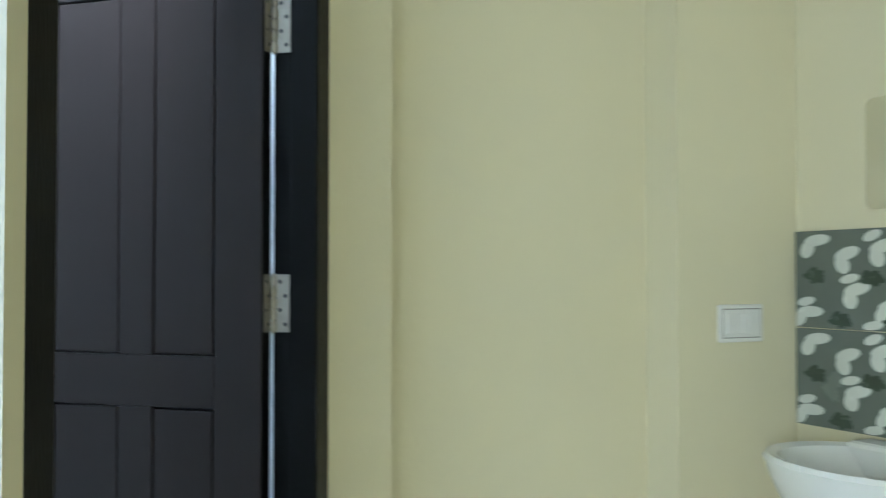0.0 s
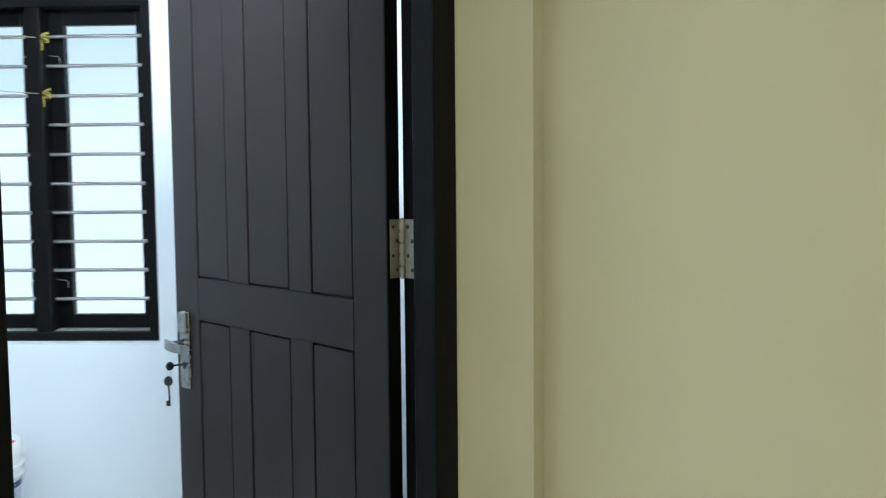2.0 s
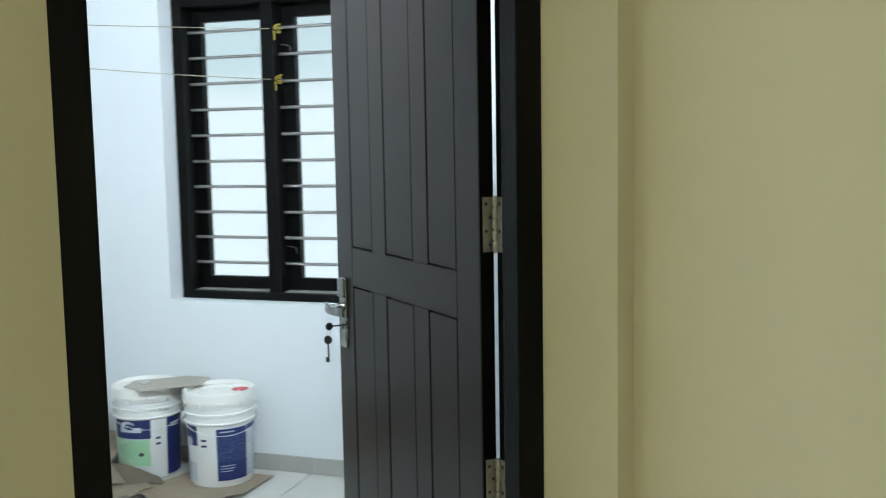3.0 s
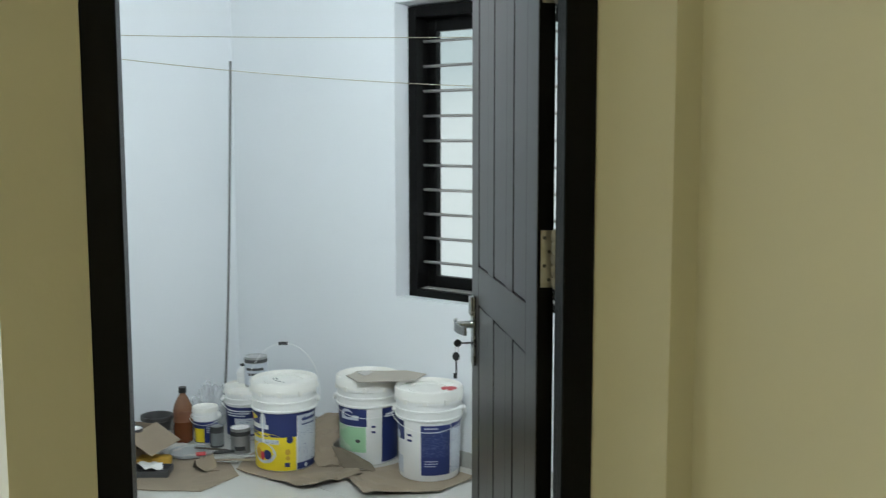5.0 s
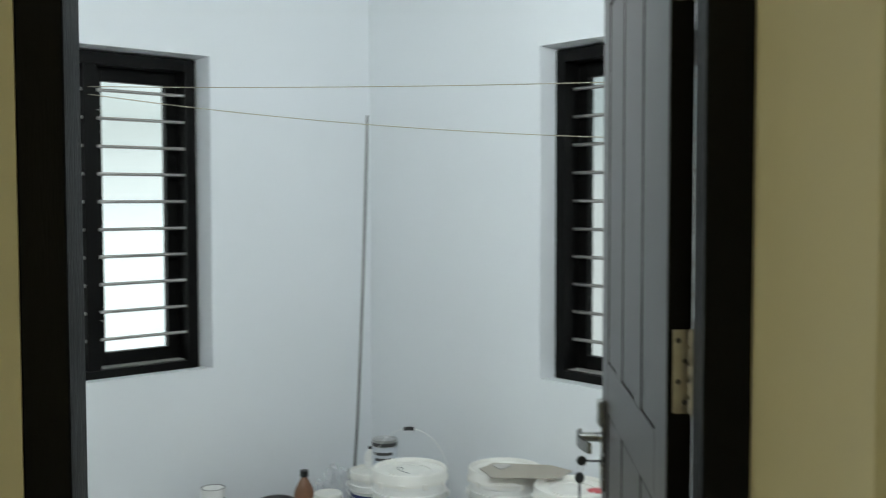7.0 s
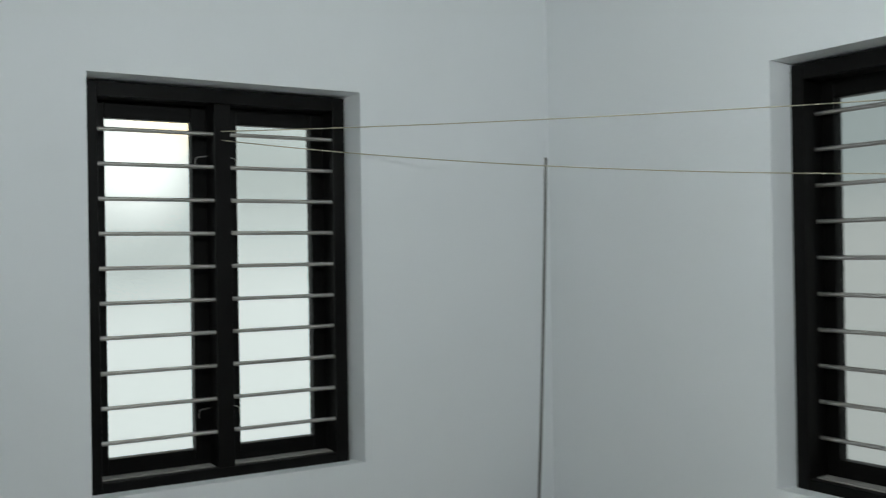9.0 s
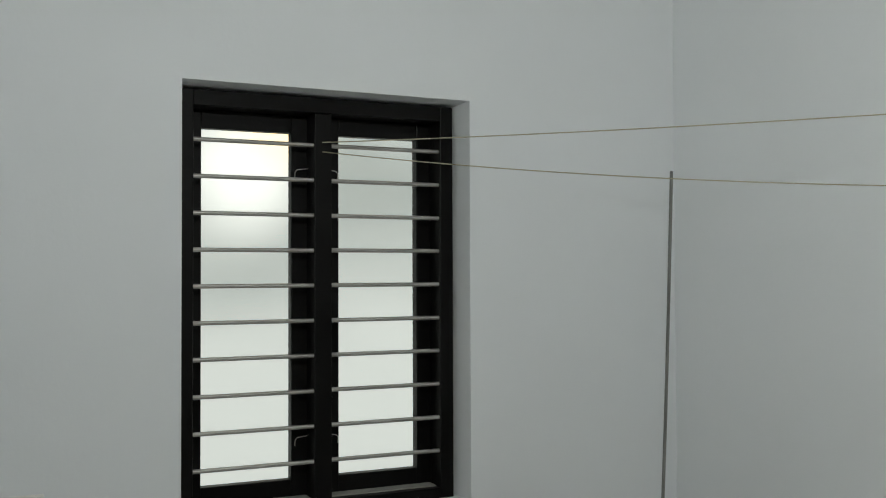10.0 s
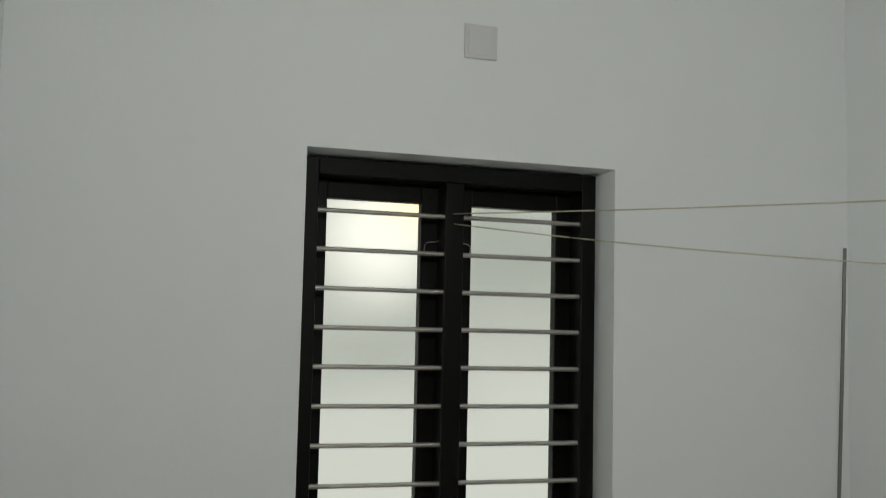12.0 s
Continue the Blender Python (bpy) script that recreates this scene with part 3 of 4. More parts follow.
# one printed motif, repeated on every tile: (kind, along, height, tilt)
MOTIF = (("spray", 0.050, 0.196, 20), ("spray", 0.145, 0.160, 42), ("spray", 0.170, 0.080, 35), ("spray", 0.026, 0.030, 10), ("spray", 0.243, 0.175, 40), ("spray", 0.262, 0.046, 25),
         ("petal", 0.162, 0.116, 25), ("petal", 0.034, 0.062, 25), ("petal", 0.225, 0.212, 40), ("petal", 0.226, 0.012, 20),
         ("rose", 0.060, 0.122, 0), ("rose", 0.135, 0.020, 15), ("rose", 0.225, 0.116, 30), ("rose", 0.285, 0.020, 0))
for i in range(2):
    for j in range(2):
        x0, z0 = 0.004 + i * 0.305, 0.941 + j * 0.231
        tile = part("wall_tile", boxed((x0, -0.010, z0), (x0 + 0.301, 0.0, z0 + 0.2285), 0.001), GREYTILE, splash)
        petals, leaves = bmesh.new(), bmesh.new()
        for k, (kind, along, height, tilt) in enumerate(MOTIF):
            base = Matrix.Translation((x0 + along, -0.0101 - 0.00004 * k, z0 + height)) @ Matrix.Diagonal((1.75, 1, 1, 1)) @ pose(0, 0, 0, 0, -tilt, 0)
            if kind == "rose":
                for q in range(7):
                    a = q * 2.4
                    leaf = base @ pose(0.004 * q * math.cos(a) * 0.55, -0.00002 * q, 0.004 * q * math.sin(a) * 0.55, 0, 51 * q, 0)
                    lathe([(0.017 - 0.001 * q, 0.0006), (0.009, 0.0002), (0, 0)], 9, leaf @ pose(0, 0, 0, 90, 0, 0) @ Matrix.Diagonal((1, 0.55, 1, 1)), leaves)
            else:
                for x, z, turn, size in ((0, 0, 0, 0.017),) if kind == "petal" else ((-0.010, -0.008, 58, 0.021), (0.013, 0.006, -8, 0.023)):
                    one = base @ pose(x, 0, z, 0, -turn, 0)
                    lathe([(size, 0.0006), (size * 0.55, 0.0002), (0, 0)], 14, one @ pose(0, 0, 0, 90, 0, 0) @ Matrix.Diagonal((1, 0.58, 1, 1)), petals)
        for mesh in (petals, leaves):
            for v in mesh.verts:
                v.co.x, v.co.z = min(max(v.co.x, x0 + 0.002), x0 + 0.299), min(max(v.co.z, z0 + 0.002), z0 + 0.2265)
        part("petal_print", petals, PETAL, tile)["kind"] = "stuff"
        part("leaf_print", leaves, LEAF, tile)["kind"] = "stuff"

mirror = empty("wall_mirror", pose(1.291, -0.06, 0, 0, 0, -90), "small frameless mirror with rounded corners above the washbasin", "mirror")
bm = bmesh.new()
got = box(bm, (0.21, -0.006, 1.442), (0.56, -0.001, 1.690))
upright = [e for e in bm.edges if abs(e.verts[0].co.y - e.verts[1].co.y) > 0.004]
bmesh.ops.bevel(bm, geom=upright, offset=0.02, segments=4, profile=0.5, affect="EDGES")
part("mirror_glass", bm, MIRROR, mirror)

basin = empty("washbasin", pose(1.291, -0.462, 0.058, 0, 0, -90), "white ceramic wall-hung washbasin below floral tiles", "washbasin")
bm = bmesh.new()
rim = []
for r, z in ((0.02, 0.72), (0.13, 0.715), (0.19, 0.76), (0.225, 0.83), (0.235, 0.862), (0.228, 0.872), (0.205, 0.866), (0.175, 0.80), (0.10, 0.755), (0.02, 0.75)):
    ring = []
    for i in range(40):
        a = 2 * math.pi * i / 40
        y = -0.190 + r * 0.82 * math.sin(a)
        ring.append(bm.verts.new((r * 1.1 * math.cos(a), min(y, -0.005), z)))
    rim.append(ring)
for a, b in zip(rim, rim[1:]):
    for i in range(40):
        bm.faces.new((a[i], a[(i + 1) % 40], b[(i + 1) % 40], b[i]))
bm.faces.new(rim[0][::-1])
bm.faces.new(rim[-1])
part("bowl", bm, CERAMIC, basin, "", True)
part("deck", boxed((-0.19, -0.085, 0.80), (0.19, -0.002, 0.878), 0.012), CERAMIC, basin)
tap = tube([(0, -0.05, 0.878), (0, -0.05, 0.955), (0, -0.065, 0.975), (0, -0.13, 0.972), (0, -0.14, 0.955)], 0.010, 12)
part("tap", tap, STEEL, basin, "chrome pillar tap", True)


# ---- paint buckets ----
def bucket_shell(r, h, steps=48):
    """Body, ribs and an open rim of a tapered pail of top radius r and height h without its lid."""
    b = r * 0.865
    t = lambda z: b + (r * 0.945 - b) * z / h  # noqa: E731
    return [(0, 0.003), (b * 0.93, 0.003), (b * 0.97, 0.0), (b, 0.006), (t(h * 0.66), h * 0.66), (r * 0.955, h * 0.665), (r * 0.985, h * 0.675), (r * 0.985, h * 0.69), (r * 0.95, h * 0.695),
            (r * 0.945, h * 0.755), (r * 0.985, h * 0.762), (r * 0.985, h * 0.785), (r * 0.945, h * 0.79), (r * 0.945, h * 0.845), (r * 0.97, h * 0.85), (r * 0.97, h * 0.905), (0, h * 0.905)]


def bucket_lid(r, h):
    return [(0, h * 0.91), (r * 0.96, h * 0.91), (r * 0.975, h * 0.880), (r * 1.0, h * 0.880), (r * 1.0, h * 0.915), (r * 0.99, h * 0.925), (r * 0.99, h * 0.975), (r * 0.965, h * 0.995), (r * 0.93, h * 1.0), (r * 0.905, h * 0.99),
            (r * 0.89, h * 0.962), (r * 0.60, h * 0.958), (r * 0.59, h * 0.968), (r * 0.55, h * 0.968), (r * 0.54, h * 0.958), (0, h * 0.958)]


def bucket(name, x, y, r, h, facing, label, patches, ovals=(), bail="down", z=0.003, lid_mat=None, group="paint containers"):
    """facing: the angle on the drum that patch angles are counted from. patches: (name, a0, a1, z0, z1, material)."""
    top = empty(name, pose(x, y, z, 0, 0, facing), label, "paint bucket", group)
    b = r * 0.865
    part("bucket_body", lathe(bucket_shell(r, h), 48), PLASTIC, top, "", True)
    part("lid", lathe(bucket_lid(r, h), 48), lid_mat or LID, top, "", True)
    for i in range(10):
        a = i * 36 + 11
        tab = boxed((-0.009, -0.003, -0.012), (0.009, 0.003, 0.010), 0.0015)
        bmesh.ops.transform(tab, matrix=pose(0, 0, 0, 0, 0, a) @ Matrix.Translation((0, -r * 1.0, h * 0.885)) @ Matrix.Diagonal((r / 0.15, r / 0.15, r / 0.15, 1)), verts=tab.verts)
        part("lid_tab", tab, lid_mat or LID, top)
    taper = (r * 0.945 - b) / h
    for what, a0, a1, z0, z1, mat, lift in patches:
        part(what, arc_patch(b, z0, z1, a0, a1, lift, taper), mat, top)
    for what, a, zz, da, dz, mat, lift in ovals:
        part(what, disc_patch(b, taper, a, zz, da, dz, lift), mat, top)
    for side in (-1, 1):
        ear = lathe([(0.015, 0), (0.015, 0.010), (0.006, 0.014), (0, 0.014)], 14, Matrix.Translation((0, side * r * 0.965, h * 0.74)) @ pose(0, 0, 0, -90 * side, 0, 0))
        part("ear", ear, PLASTIC, top)
    pts = []
    for i in range(25):
        a = math.pi * i / 24
        if bail == "up":
            pts.append((0.02 * math.sin(a), -math.cos(a) * (r + 0.008) * (1 if math.sin(a) < 0.5 else 0.98), h * 0.74 + math.sin(a) ** 0.8 * (r * 1.72)))
        else:
            pts.append((math.sin(a) * (r + 0.012), -math.cos(a) * (r + 0.012), h * 0.74 - math.sin(a) * h * 0.17))
    wire = part("bail", tube(pts, 0.0013, 6), PLASTIC, top, "thin wire carrying bail", True)
    if bail == "up":
        part("grip", tube([Vector(pts[i]) for i in (11, 12, 13)], 0.0075, 10), BLACK, wire, "black plastic grip")
    return top


def words(a0, a1, z1, rows, mat, height=0.006, gap=0.006, lift=0.0022, seed=1):
    """Rows of plain bars for print too small to read."""
    rnd = random.Random(seed)
    out = []
    for i in range(rows):
        end = a0 + (a1 - a0) * rnd.uniform(0.55, 1.0)
        out.append(("print_bar", a0, end, z1 - i * (height + gap) - height, z1 - i * (height + gap), mat, lift))
    return out


bucket("paint_bucket", -2.305, 1.428, 0.152, 0.400, -44,
       "large white plastic paint bucket with yellow and navy label, bail raised",
       [("navy_band", -98, 24, 0.158, 0.272, BLUE, 0.0012), ("yellow_panel", -98, 22, 0.005, 0.158, YELLOW, 0.0012), ("pale_panel", 26, 80, 0.036, 0.252, PALEPRINT, 0.0012), ("navy_top", 24, 80, 0.252, 0.272, BLUE, 0.0012), ("navy_foot", 24, 80, 0.006, 0.036, BLUE, 0.0012),
        ("pale_title", -76, -10, 0.126, 0.146, PALEPRINT, 0.0020), ("logo_bar", -76, -30, 0.192, 0.212, SWITCH, 0.0020), ("paint_drip", -44, -41, 0.130, 0.300, PLASTIC, 0.0034), ("navy_square", 0, 10, 0.022, 0.042, BLUE, 0.0020), ("navy_title", 34, 72, 0.226, 0.238, BLUE, 0.0022), ("navy_title", 34, 66, 0.206, 0.212, BLUE, 0.0022)],
       [("swoosh", -70, 0.240, 12, 0.011, YELLOW, 0.0022), ("swoosh", -84, 0.232, 8, 0.015, RED, 0.0024), ("pale_figure", -42, 0.226, 7, 0.038, PALE, 0.0026), ("yellow_arch", -48, 0.158, 40, 0.018, YELLOW, 0.0016),
        ("pale_shield", -44, 0.082, 28, 0.048, PALE, 0.0020), ("yellow_core", -44, 0.088, 22, 0.040, YELLOW, 0.0024), ("navy_ball", -34, 0.076, 9, 0.022, BLUE, 0.0028), ("orange_ball", -56, 0.078, 8, 0.024, MUSTARD, 0.0028), ("red_ball", -46, 0.068, 5, 0.020, RED, 0.0032),
        ("navy_shield", 10, 0.146, 6, 0.016, BLUE, 0.0022), ("orange_dot", 6, 0.090, 5, 0.014, MUSTARD, 0.0020), ("orange_dot", 6, 0.062, 4, 0.010, MUSTARD, 0.0020), ("pale_dot", 44, 0.020, 4, 0.009, PALE, 0.0020)],
       bail="up")
bucket("paint_bucket", -2.065, 1.728, 0.150, 0.395, -47,
       "large white paint bucket with navy and green label, cardboard on lid",
       [("navy_panel", -80, -4, 0.180, 0.272, BLUE, 0.0012), ("green_panel", -85, -6, 0.060, 0.180, GREENPRINT, 0.0012), ("navy_side", 26, 98, 0.010, 0.272, BLUE, 0.0012), ("logo_bar", -62, -20, 0.208, 0.230, PALE, 0.0020),
        ("navy_square", 5, 13, 0.175, 0.184, BLUE, 0.0014), ("navy_square", 5, 13, 0.150, 0.159, BLUE, 0.0014), ("pale_stroke", -50, -10, 0.176, 0.180, PALE, 0.0022)] + words(34, 70, 0.235, 2, PALE, seed=4),
       [("pale_swoosh", -46, 0.236, 14, 0.020, PALE, 0.0018), ("navy_swoosh", -42, 0.232, 11, 0.013, BLUE, 0.0022), ("dark_dot", -22, 0.112, 5, 0.008, DARKTIN, 0.0020)])
pink = bucket("paint_bucket", -1.706, 1.730, 0.152, 0.395, -50,
              "large white paint bucket with navy label and red dab on lid",
              [("navy_corner", -95, -52, 0.175, 0.258, BLUE, 0.0012), ("navy_panel", -16, 40, 0.030, 0.246, NAVYPRINT, 0.0012), ("navy_head", -16, 40, 0.226, 0.248, BLUE, 0.0018), ("navy_bottom", -16, 40, 0.028, 0.110, BLUE, 0.0018), ("pale_side", 42, 84, 0.030, 0.248, PALEPRINT, 0.0012), ("navy_edge", 42, 84, 0.226, 0.250, BLUE, 0.0018),
               ("navy_square", -44, -34, 0.196, 0.205, BLUE, 0.0014), ("navy_square", -44, -34, 0.172, 0.181, BLUE, 0.0014), ("pale_foot", -92, -58, 0.02, 0.10, PALE, 0.0014)] + words(-10, 20, 0.238, 1, PALE, 0.005, 0.006, seed=5) + words(-10, 24, 0.092, 3, PALE, 0.003, 0.008, seed=9),
              [("pale_oval", -74, 0.190, 9, 0.020, PALE, 0.0020)])
dab = part("paint_dab", lathe([(0, 0.0), (0.034, 0.0005), (0.036, 0.0025), (0.020, 0.004), (0, 0.004)], 24, Matrix.Translation((0.010, 0.088, 0.3788))), RED, pink, "dried red paint dab")
bucket("paint_bucket", -2.775, 1.605, 0.107, 0.262, -45,
       "medium white paint bucket with dark navy label behind larger bucket",
       [("navy_band", -95, 95, 0.020, 0.165, BLUE, 0.0012), ("pale_panel", -30, 40, 0.030, 0.110, PALEPRINT, 0.0018)] + words(-60, 20, 0.150, 3, PALE, seed=6))
bucket("paint_bucket", -2.850, 1.412, 0.063, 0.178, -45,
       "small white paint tub with navy label and yellow panel",
       [("navy_band", -95, 95, 0.008, 0.112, BLUE, 0.0010), ("yellow_panel", -55, 0, 0.012, 0.080, YELLOW, 0.0016), ("pale_mark", -85, -62, 0.02, 0.06, PALE, 0.0016)] + words(10, 60, 0.09, 4, PALE, 0.004, 0.005, seed=7))


# ---- tins, bottles ----
def tin(name, x, y, z, r, h, label, mats, band=None, facing=-45, category="paint tin"):
    top = empty(name, pose(x, y, z, 0, 0, facing), label, category, "paint containers")
    body, lid = mats
    part("tin_body", lathe([(0, 0), (r * 0.97, 0), (r, 0.003), (r * 0.985, 0.006), (r * 0.985, h - 0.008), (r, h - 0.005), (r, h), (r * 0.93, h), (r * 0.92, h - 0.006), (0, h - 0.006)], 32), body, top, "", True)
    part("tin_lid", lathe([(0, h - 0.0055), (r * 0.90, h - 0.0055), (r * 0.88, h - 0.001), (r * 0.80, h - 0.001), (r * 0.78, h - 0.004), (0, h - 0.004)], 32), lid, top, "", True)
    for what, a0, a1, z0, z1, mat, lift in band or ():
        part(what, arc_patch(r * 0.985, z0, z1, a0, a1, lift), mat, top)
    return top


tin("paint_tin", -2.735, 1.640, 0.2555, 0.056, 0.150, "grey metal paint tin standing on a bucket lid", (TIN, TIN),
    [("pale_wrap", -180, 178, 0.012, 0.118, PALE, 0.0008), ("dark_neck", -180, 178, 0.122, 0.138, DARKTIN, 0.001), ("dark_print", -50, 45, 0.085, 0.098, DARKTIN, 0.0014), ("dark_print", -40, 50, 0.060, 0.072, DARKTIN, 0.0014)])
tin("paint_tin", -2.585, 1.405, 0.003, 0.047, 0.122, "small grey paint tin with pale lid on the floor", (TIN, PLASTIC), [("dark_neck", -180, 178, 0.088, 0.108, DARKTIN, 0.001), ("dark_print", -30, 30, 0.02, 0.04, DARKTIN, 0.001)])
tin("plastic_tub", -2.985, 0.925, 0.088, 0.050, 0.180, "small white-lidded tub with orange print in the box", (DARKTIN, PLASTIC),
    [("orange_print", -10, 50, 0.07, 0.12, MUSTARD, 0.001), ("white_print", -30, 12, 0.05, 0.11, PALE, 0.0016), ("yellow_print", -60, 60, 0.128, 0.136, MUSTARD, 0.001), ("white_neck", -180, 175, 0.142, 0.179, PLASTIC, 0.0015)], category="tub")
tin("paint_tin", -2.918, 1.010, 0.088, 0.046, 0.085, "pale-lidded tin in the cardboard box", (DARKTIN, PLASTIC))
tin("paint_tin", -2.828, 0.986, 0.088, 0.046, 0.085, "pale-lidded tin in the cardboard box", (DARKTIN, PLASTIC))

tin("paint_tin", -2.912, 1.672, 0.003, 0.034, 0.185, "narrow dark tin standing beside the metal rod", (DARKTIN, DARKTIN))
tin("paint_tin", -2.748, 1.398, 0.003, 0.033, 0.100, "small dull grey tin beside the small paint tub", (DARKTIN, TIN), [("pale_wrap", -180, 178, 0.010, 0.070, material("dull_grey_wrap", (0.22, 0.23, 0.23), 0.5, vary=0.2, scale=20), 0.0008)])


def bottle(name, x, y, z, r, h, label, body, neck, cap):
    top = empty(name, pose(x, y, z), label, "bottle")
    part("bottle_body", lathe([(0, 0.004), (r * 0.8, 0.0), (r, 0.008), (r, h * 0.30), (r * 0.95, h * 0.34), (r, h * 0.38), (r, h * 0.56), (0, h * 0.56)], 28), body, top, "", True)
    part("bottle_neck", lathe([(0, h * 0.5605), (r, h * 0.5605), (r, h * 0.60), (r * 0.86, h * 0.70), (r * 0.5, h * 0.82), (r * 0.33, h * 0.87), (r * 0.33, h * 0.92), (0, h * 0.92)], 28), neck, top, "", True)
    part("cap", lathe([(0, h * 0.90), (r * 0.40, h * 0.90), (r * 0.42, h * 0.91), (r * 0.40, h), (0, h)], 20), cap, top, "black screw cap", True)
    return top


big = bottle("bottle", -2.935, 1.345, 0.003, 0.046, 0.272, "brown thinner bottle with black cap on the floor", ORANGE, AMBER, BLACK)
part("bottle_wrap", arc_patch(0.046, 0.105, 0.160, -130, 60, 0.0012), material("scuffed_wrap", (0.20, 0.08, 0.04), 0.4, vary=0.3, scale=30), big)
bottle("bottle", -2.835, 1.640, 0.2555, 0.030, 0.095, "small white bottle with black cap on a bucket lid", PLASTIC, PLASTIC, BLACK)


# ---- boxes, boards, cloths ----
def sheet(name, outline, z, label, category, mat, thick=0.004, wave=0.004, seed=1, lift=None):
    """A loose flat piece with a slightly uneven surface and thickness."""
    rnd = random.Random(seed)
    bm = bmesh.new()
    face = bm.faces.new([bm.verts.new((x, y, 0)) for x, y in outline])
    bmesh.ops.triangulate(bm, faces=[face])
    bmesh.ops.subdivide_edges(bm, edges=bm.edges, cuts=6, use_grid_fill=True)
    bmesh.ops.triangulate(bm, faces=bm.faces)
    off = Vector((rnd.uniform(0, 9), rnd.uniform(0, 9), 0))
    for v in bm.verts:
        n = noise.noise(v.co * 9 + off) + 0.5 * noise.noise(v.co * 23 + off)
        v.co.x += 0.006 * noise.noise(v.co * 17 - off)
        v.co.z = max(0.0, wave * (n + 0.35)) + (lift(v.co) if lift else 0)
    got = bmesh.ops.extrude_face_region(bm, geom=bm.faces[:])
    bmesh.ops.translate(bm, vec=(0, 0, thick), verts=[g for g in got["geom"] if isinstance(g, bmesh.types.BMVert)])
    ob = mesh_object(name, bm, mat, None, "", False)
    ob.location.z = z
    return tagged(ob, label, category)


sheet("cardboard_sheet", [(-2.40, 1.22), (-1.95, 1.22), (-1.90, 1.50), (-2.10, 1.62), (-2.42, 1.72), (-2.58, 1.60), (-2.50, 1.36)], 0.0005, "flattened brown cardboard under the yellow-labelled bucket", "cardboard", CARD, 0.0025, 0.0, 3, lambda c: max(0, math.hypot(c.x + 2.305, c.y - 1.428) - 0.15) * 0.10 * (1 + noise.noise(c * 14)))
sheet("cardboard_sheet", [(-1.99, 1.46), (-1.72, 1.31), (-1.50, 1.55), (-1.50, 1.80), (-1.86, 1.86), (-1.93, 1.60)], 0.0005, "torn brown cardboard under a white paint bucket", "cardboard", CARD, 0.0025, 0.0, 4, lambda c: max(0, min(math.hypot(c.x + 1.706, c.y - 1.73), math.hypot(c.x + 2.065, c.y - 1.728)) - 0.15) * 0.10 * (1 + noise.noise(c * 14)))
sheet("cardboard_sheet", [(-2.86, 1.10), (-2.55, 0.78), (-2.30, 0.95), (-2.34, 1.18), (-2.52, 1.28), (-2.72, 1.26)], 0.0005, "stained cardboard sheet on the tiled floor", "cardboard", CARD, 0.003, 0.005, 5)
# This flap's dark brown imitates cardboard lying in shadow.
sheet("cardboard_flap", [(-2.13, 1.55), (-2.00, 1.50), (-1.87, 1.57), (-1.93, 1.60), (-2.05, 1.575)], 0.004, "folded cardboard flap in shaded brown leaning against a paint bucket", "cardboard", SHADECARD, 0.004, 0.006, 6, lambda c: 0.075 * max(0, min(1, (-1.88 - c.x) / 0.2)) * max(0, min(1, (c.y - 1.50) / 0.05)))
sheet("cardboard_flap", [(-2.46, 1.62), (-2.14, 1.47), (-2.03, 1.50), (-2.17, 1.60), (-2.24, 1.84), (-2.46, 1.84)], 0.004, "crumpled brown cardboard standing behind the buckets", "cardboard", CARD, 0.004, 0.022, 7, lambda c: 0.05 + 0.06 * max(0, (c.y - 1.55) / 0.3) - 0.05 * max(0, min(1, (1.56 - c.y) / 0.08)))
board = sheet("cardboard_piece", [(-2.10, 1.62), (-1.97, 1.56), (-1.80, 1.74), (-1.83, 1.865), (-1.94, 1.865), (-2.12, 1.72)], 0.3985, "grey-brown cardboard piece lying on a bucket lid", "cardboard", material("grey_board", (0.45, 0.41, 0.34), 0.85, vary=0.08, scale=9), 0.004, 0.0, 8)
sheet("crumpled_rag", [(-2.09, 1.68), (-2.03, 1.66), (-2.01, 1.72), (-2.07, 1.74)], 0.4035, "small crumpled grey rag on the cardboard piece", "rag", CLOTH, 0.004, 0.03, 9)
sheet("dust_sheet", [(-2.98, 1.20), (-2.78, 1.14), (-2.60, 1.22), (-2.46, 1.27), (-2.50, 1.35), (-2.66, 1.34), (-2.78, 1.32), (-2.90, 1.28)], 0.006, "crumpled white plastic sheet on the floor", "plastic sheet", CLOTH, 0.003, 0.016, 10)
sheet("cleaning_rag", [(-2.710, 0.925), (-2.630, 0.905), (-2.595, 0.975), (-2.655, 1.015), (-2.695, 0.99)], 0.030, "crumpled white rag in a dark tray", "rag", PLASTIC, 0.004, 0.035, 11)
tray = empty("paint_tray", pose(-2.655, 0.955, 0.004, 0, 0, 40), "small dark plastic tray holding a white rag", "tray")
bm = boxed((-0.085, -0.055, 0), (0.085, 0.055, 0.006), 0.002)
for lo, hi in (((-0.085, -0.055, 0.005), (0.085, -0.049, 0.028)), ((-0.085, 0.049, 0.005), (0.085, 0.055, 0.028)), ((-0.085, -0.049, 0.005), (-0.079, 0.049, 0.028)), ((0.079, -0.049, 0.005), (0.085, 0.049, 0.028))):
    box(bm, lo, hi, 0.001)
part("tray_body", bm, DARKTIN, tray)
plate_ob = empty("bucket_lid", pose(-2.745, 1.232, 0.010), "grey round plastic lid lying on the floor", "lid")
part("lid_disc", lathe([(0, 0), (0.088, 0), (0.094, 0.003), (0.094, 0.014), (0.088, 0.014), (0.084, 0.006), (0, 0.006)], 40), material("grey_lid", (0.36, 0.38, 0.38), 0.5, vary=0.15, scale=12), plate_ob, "", True)
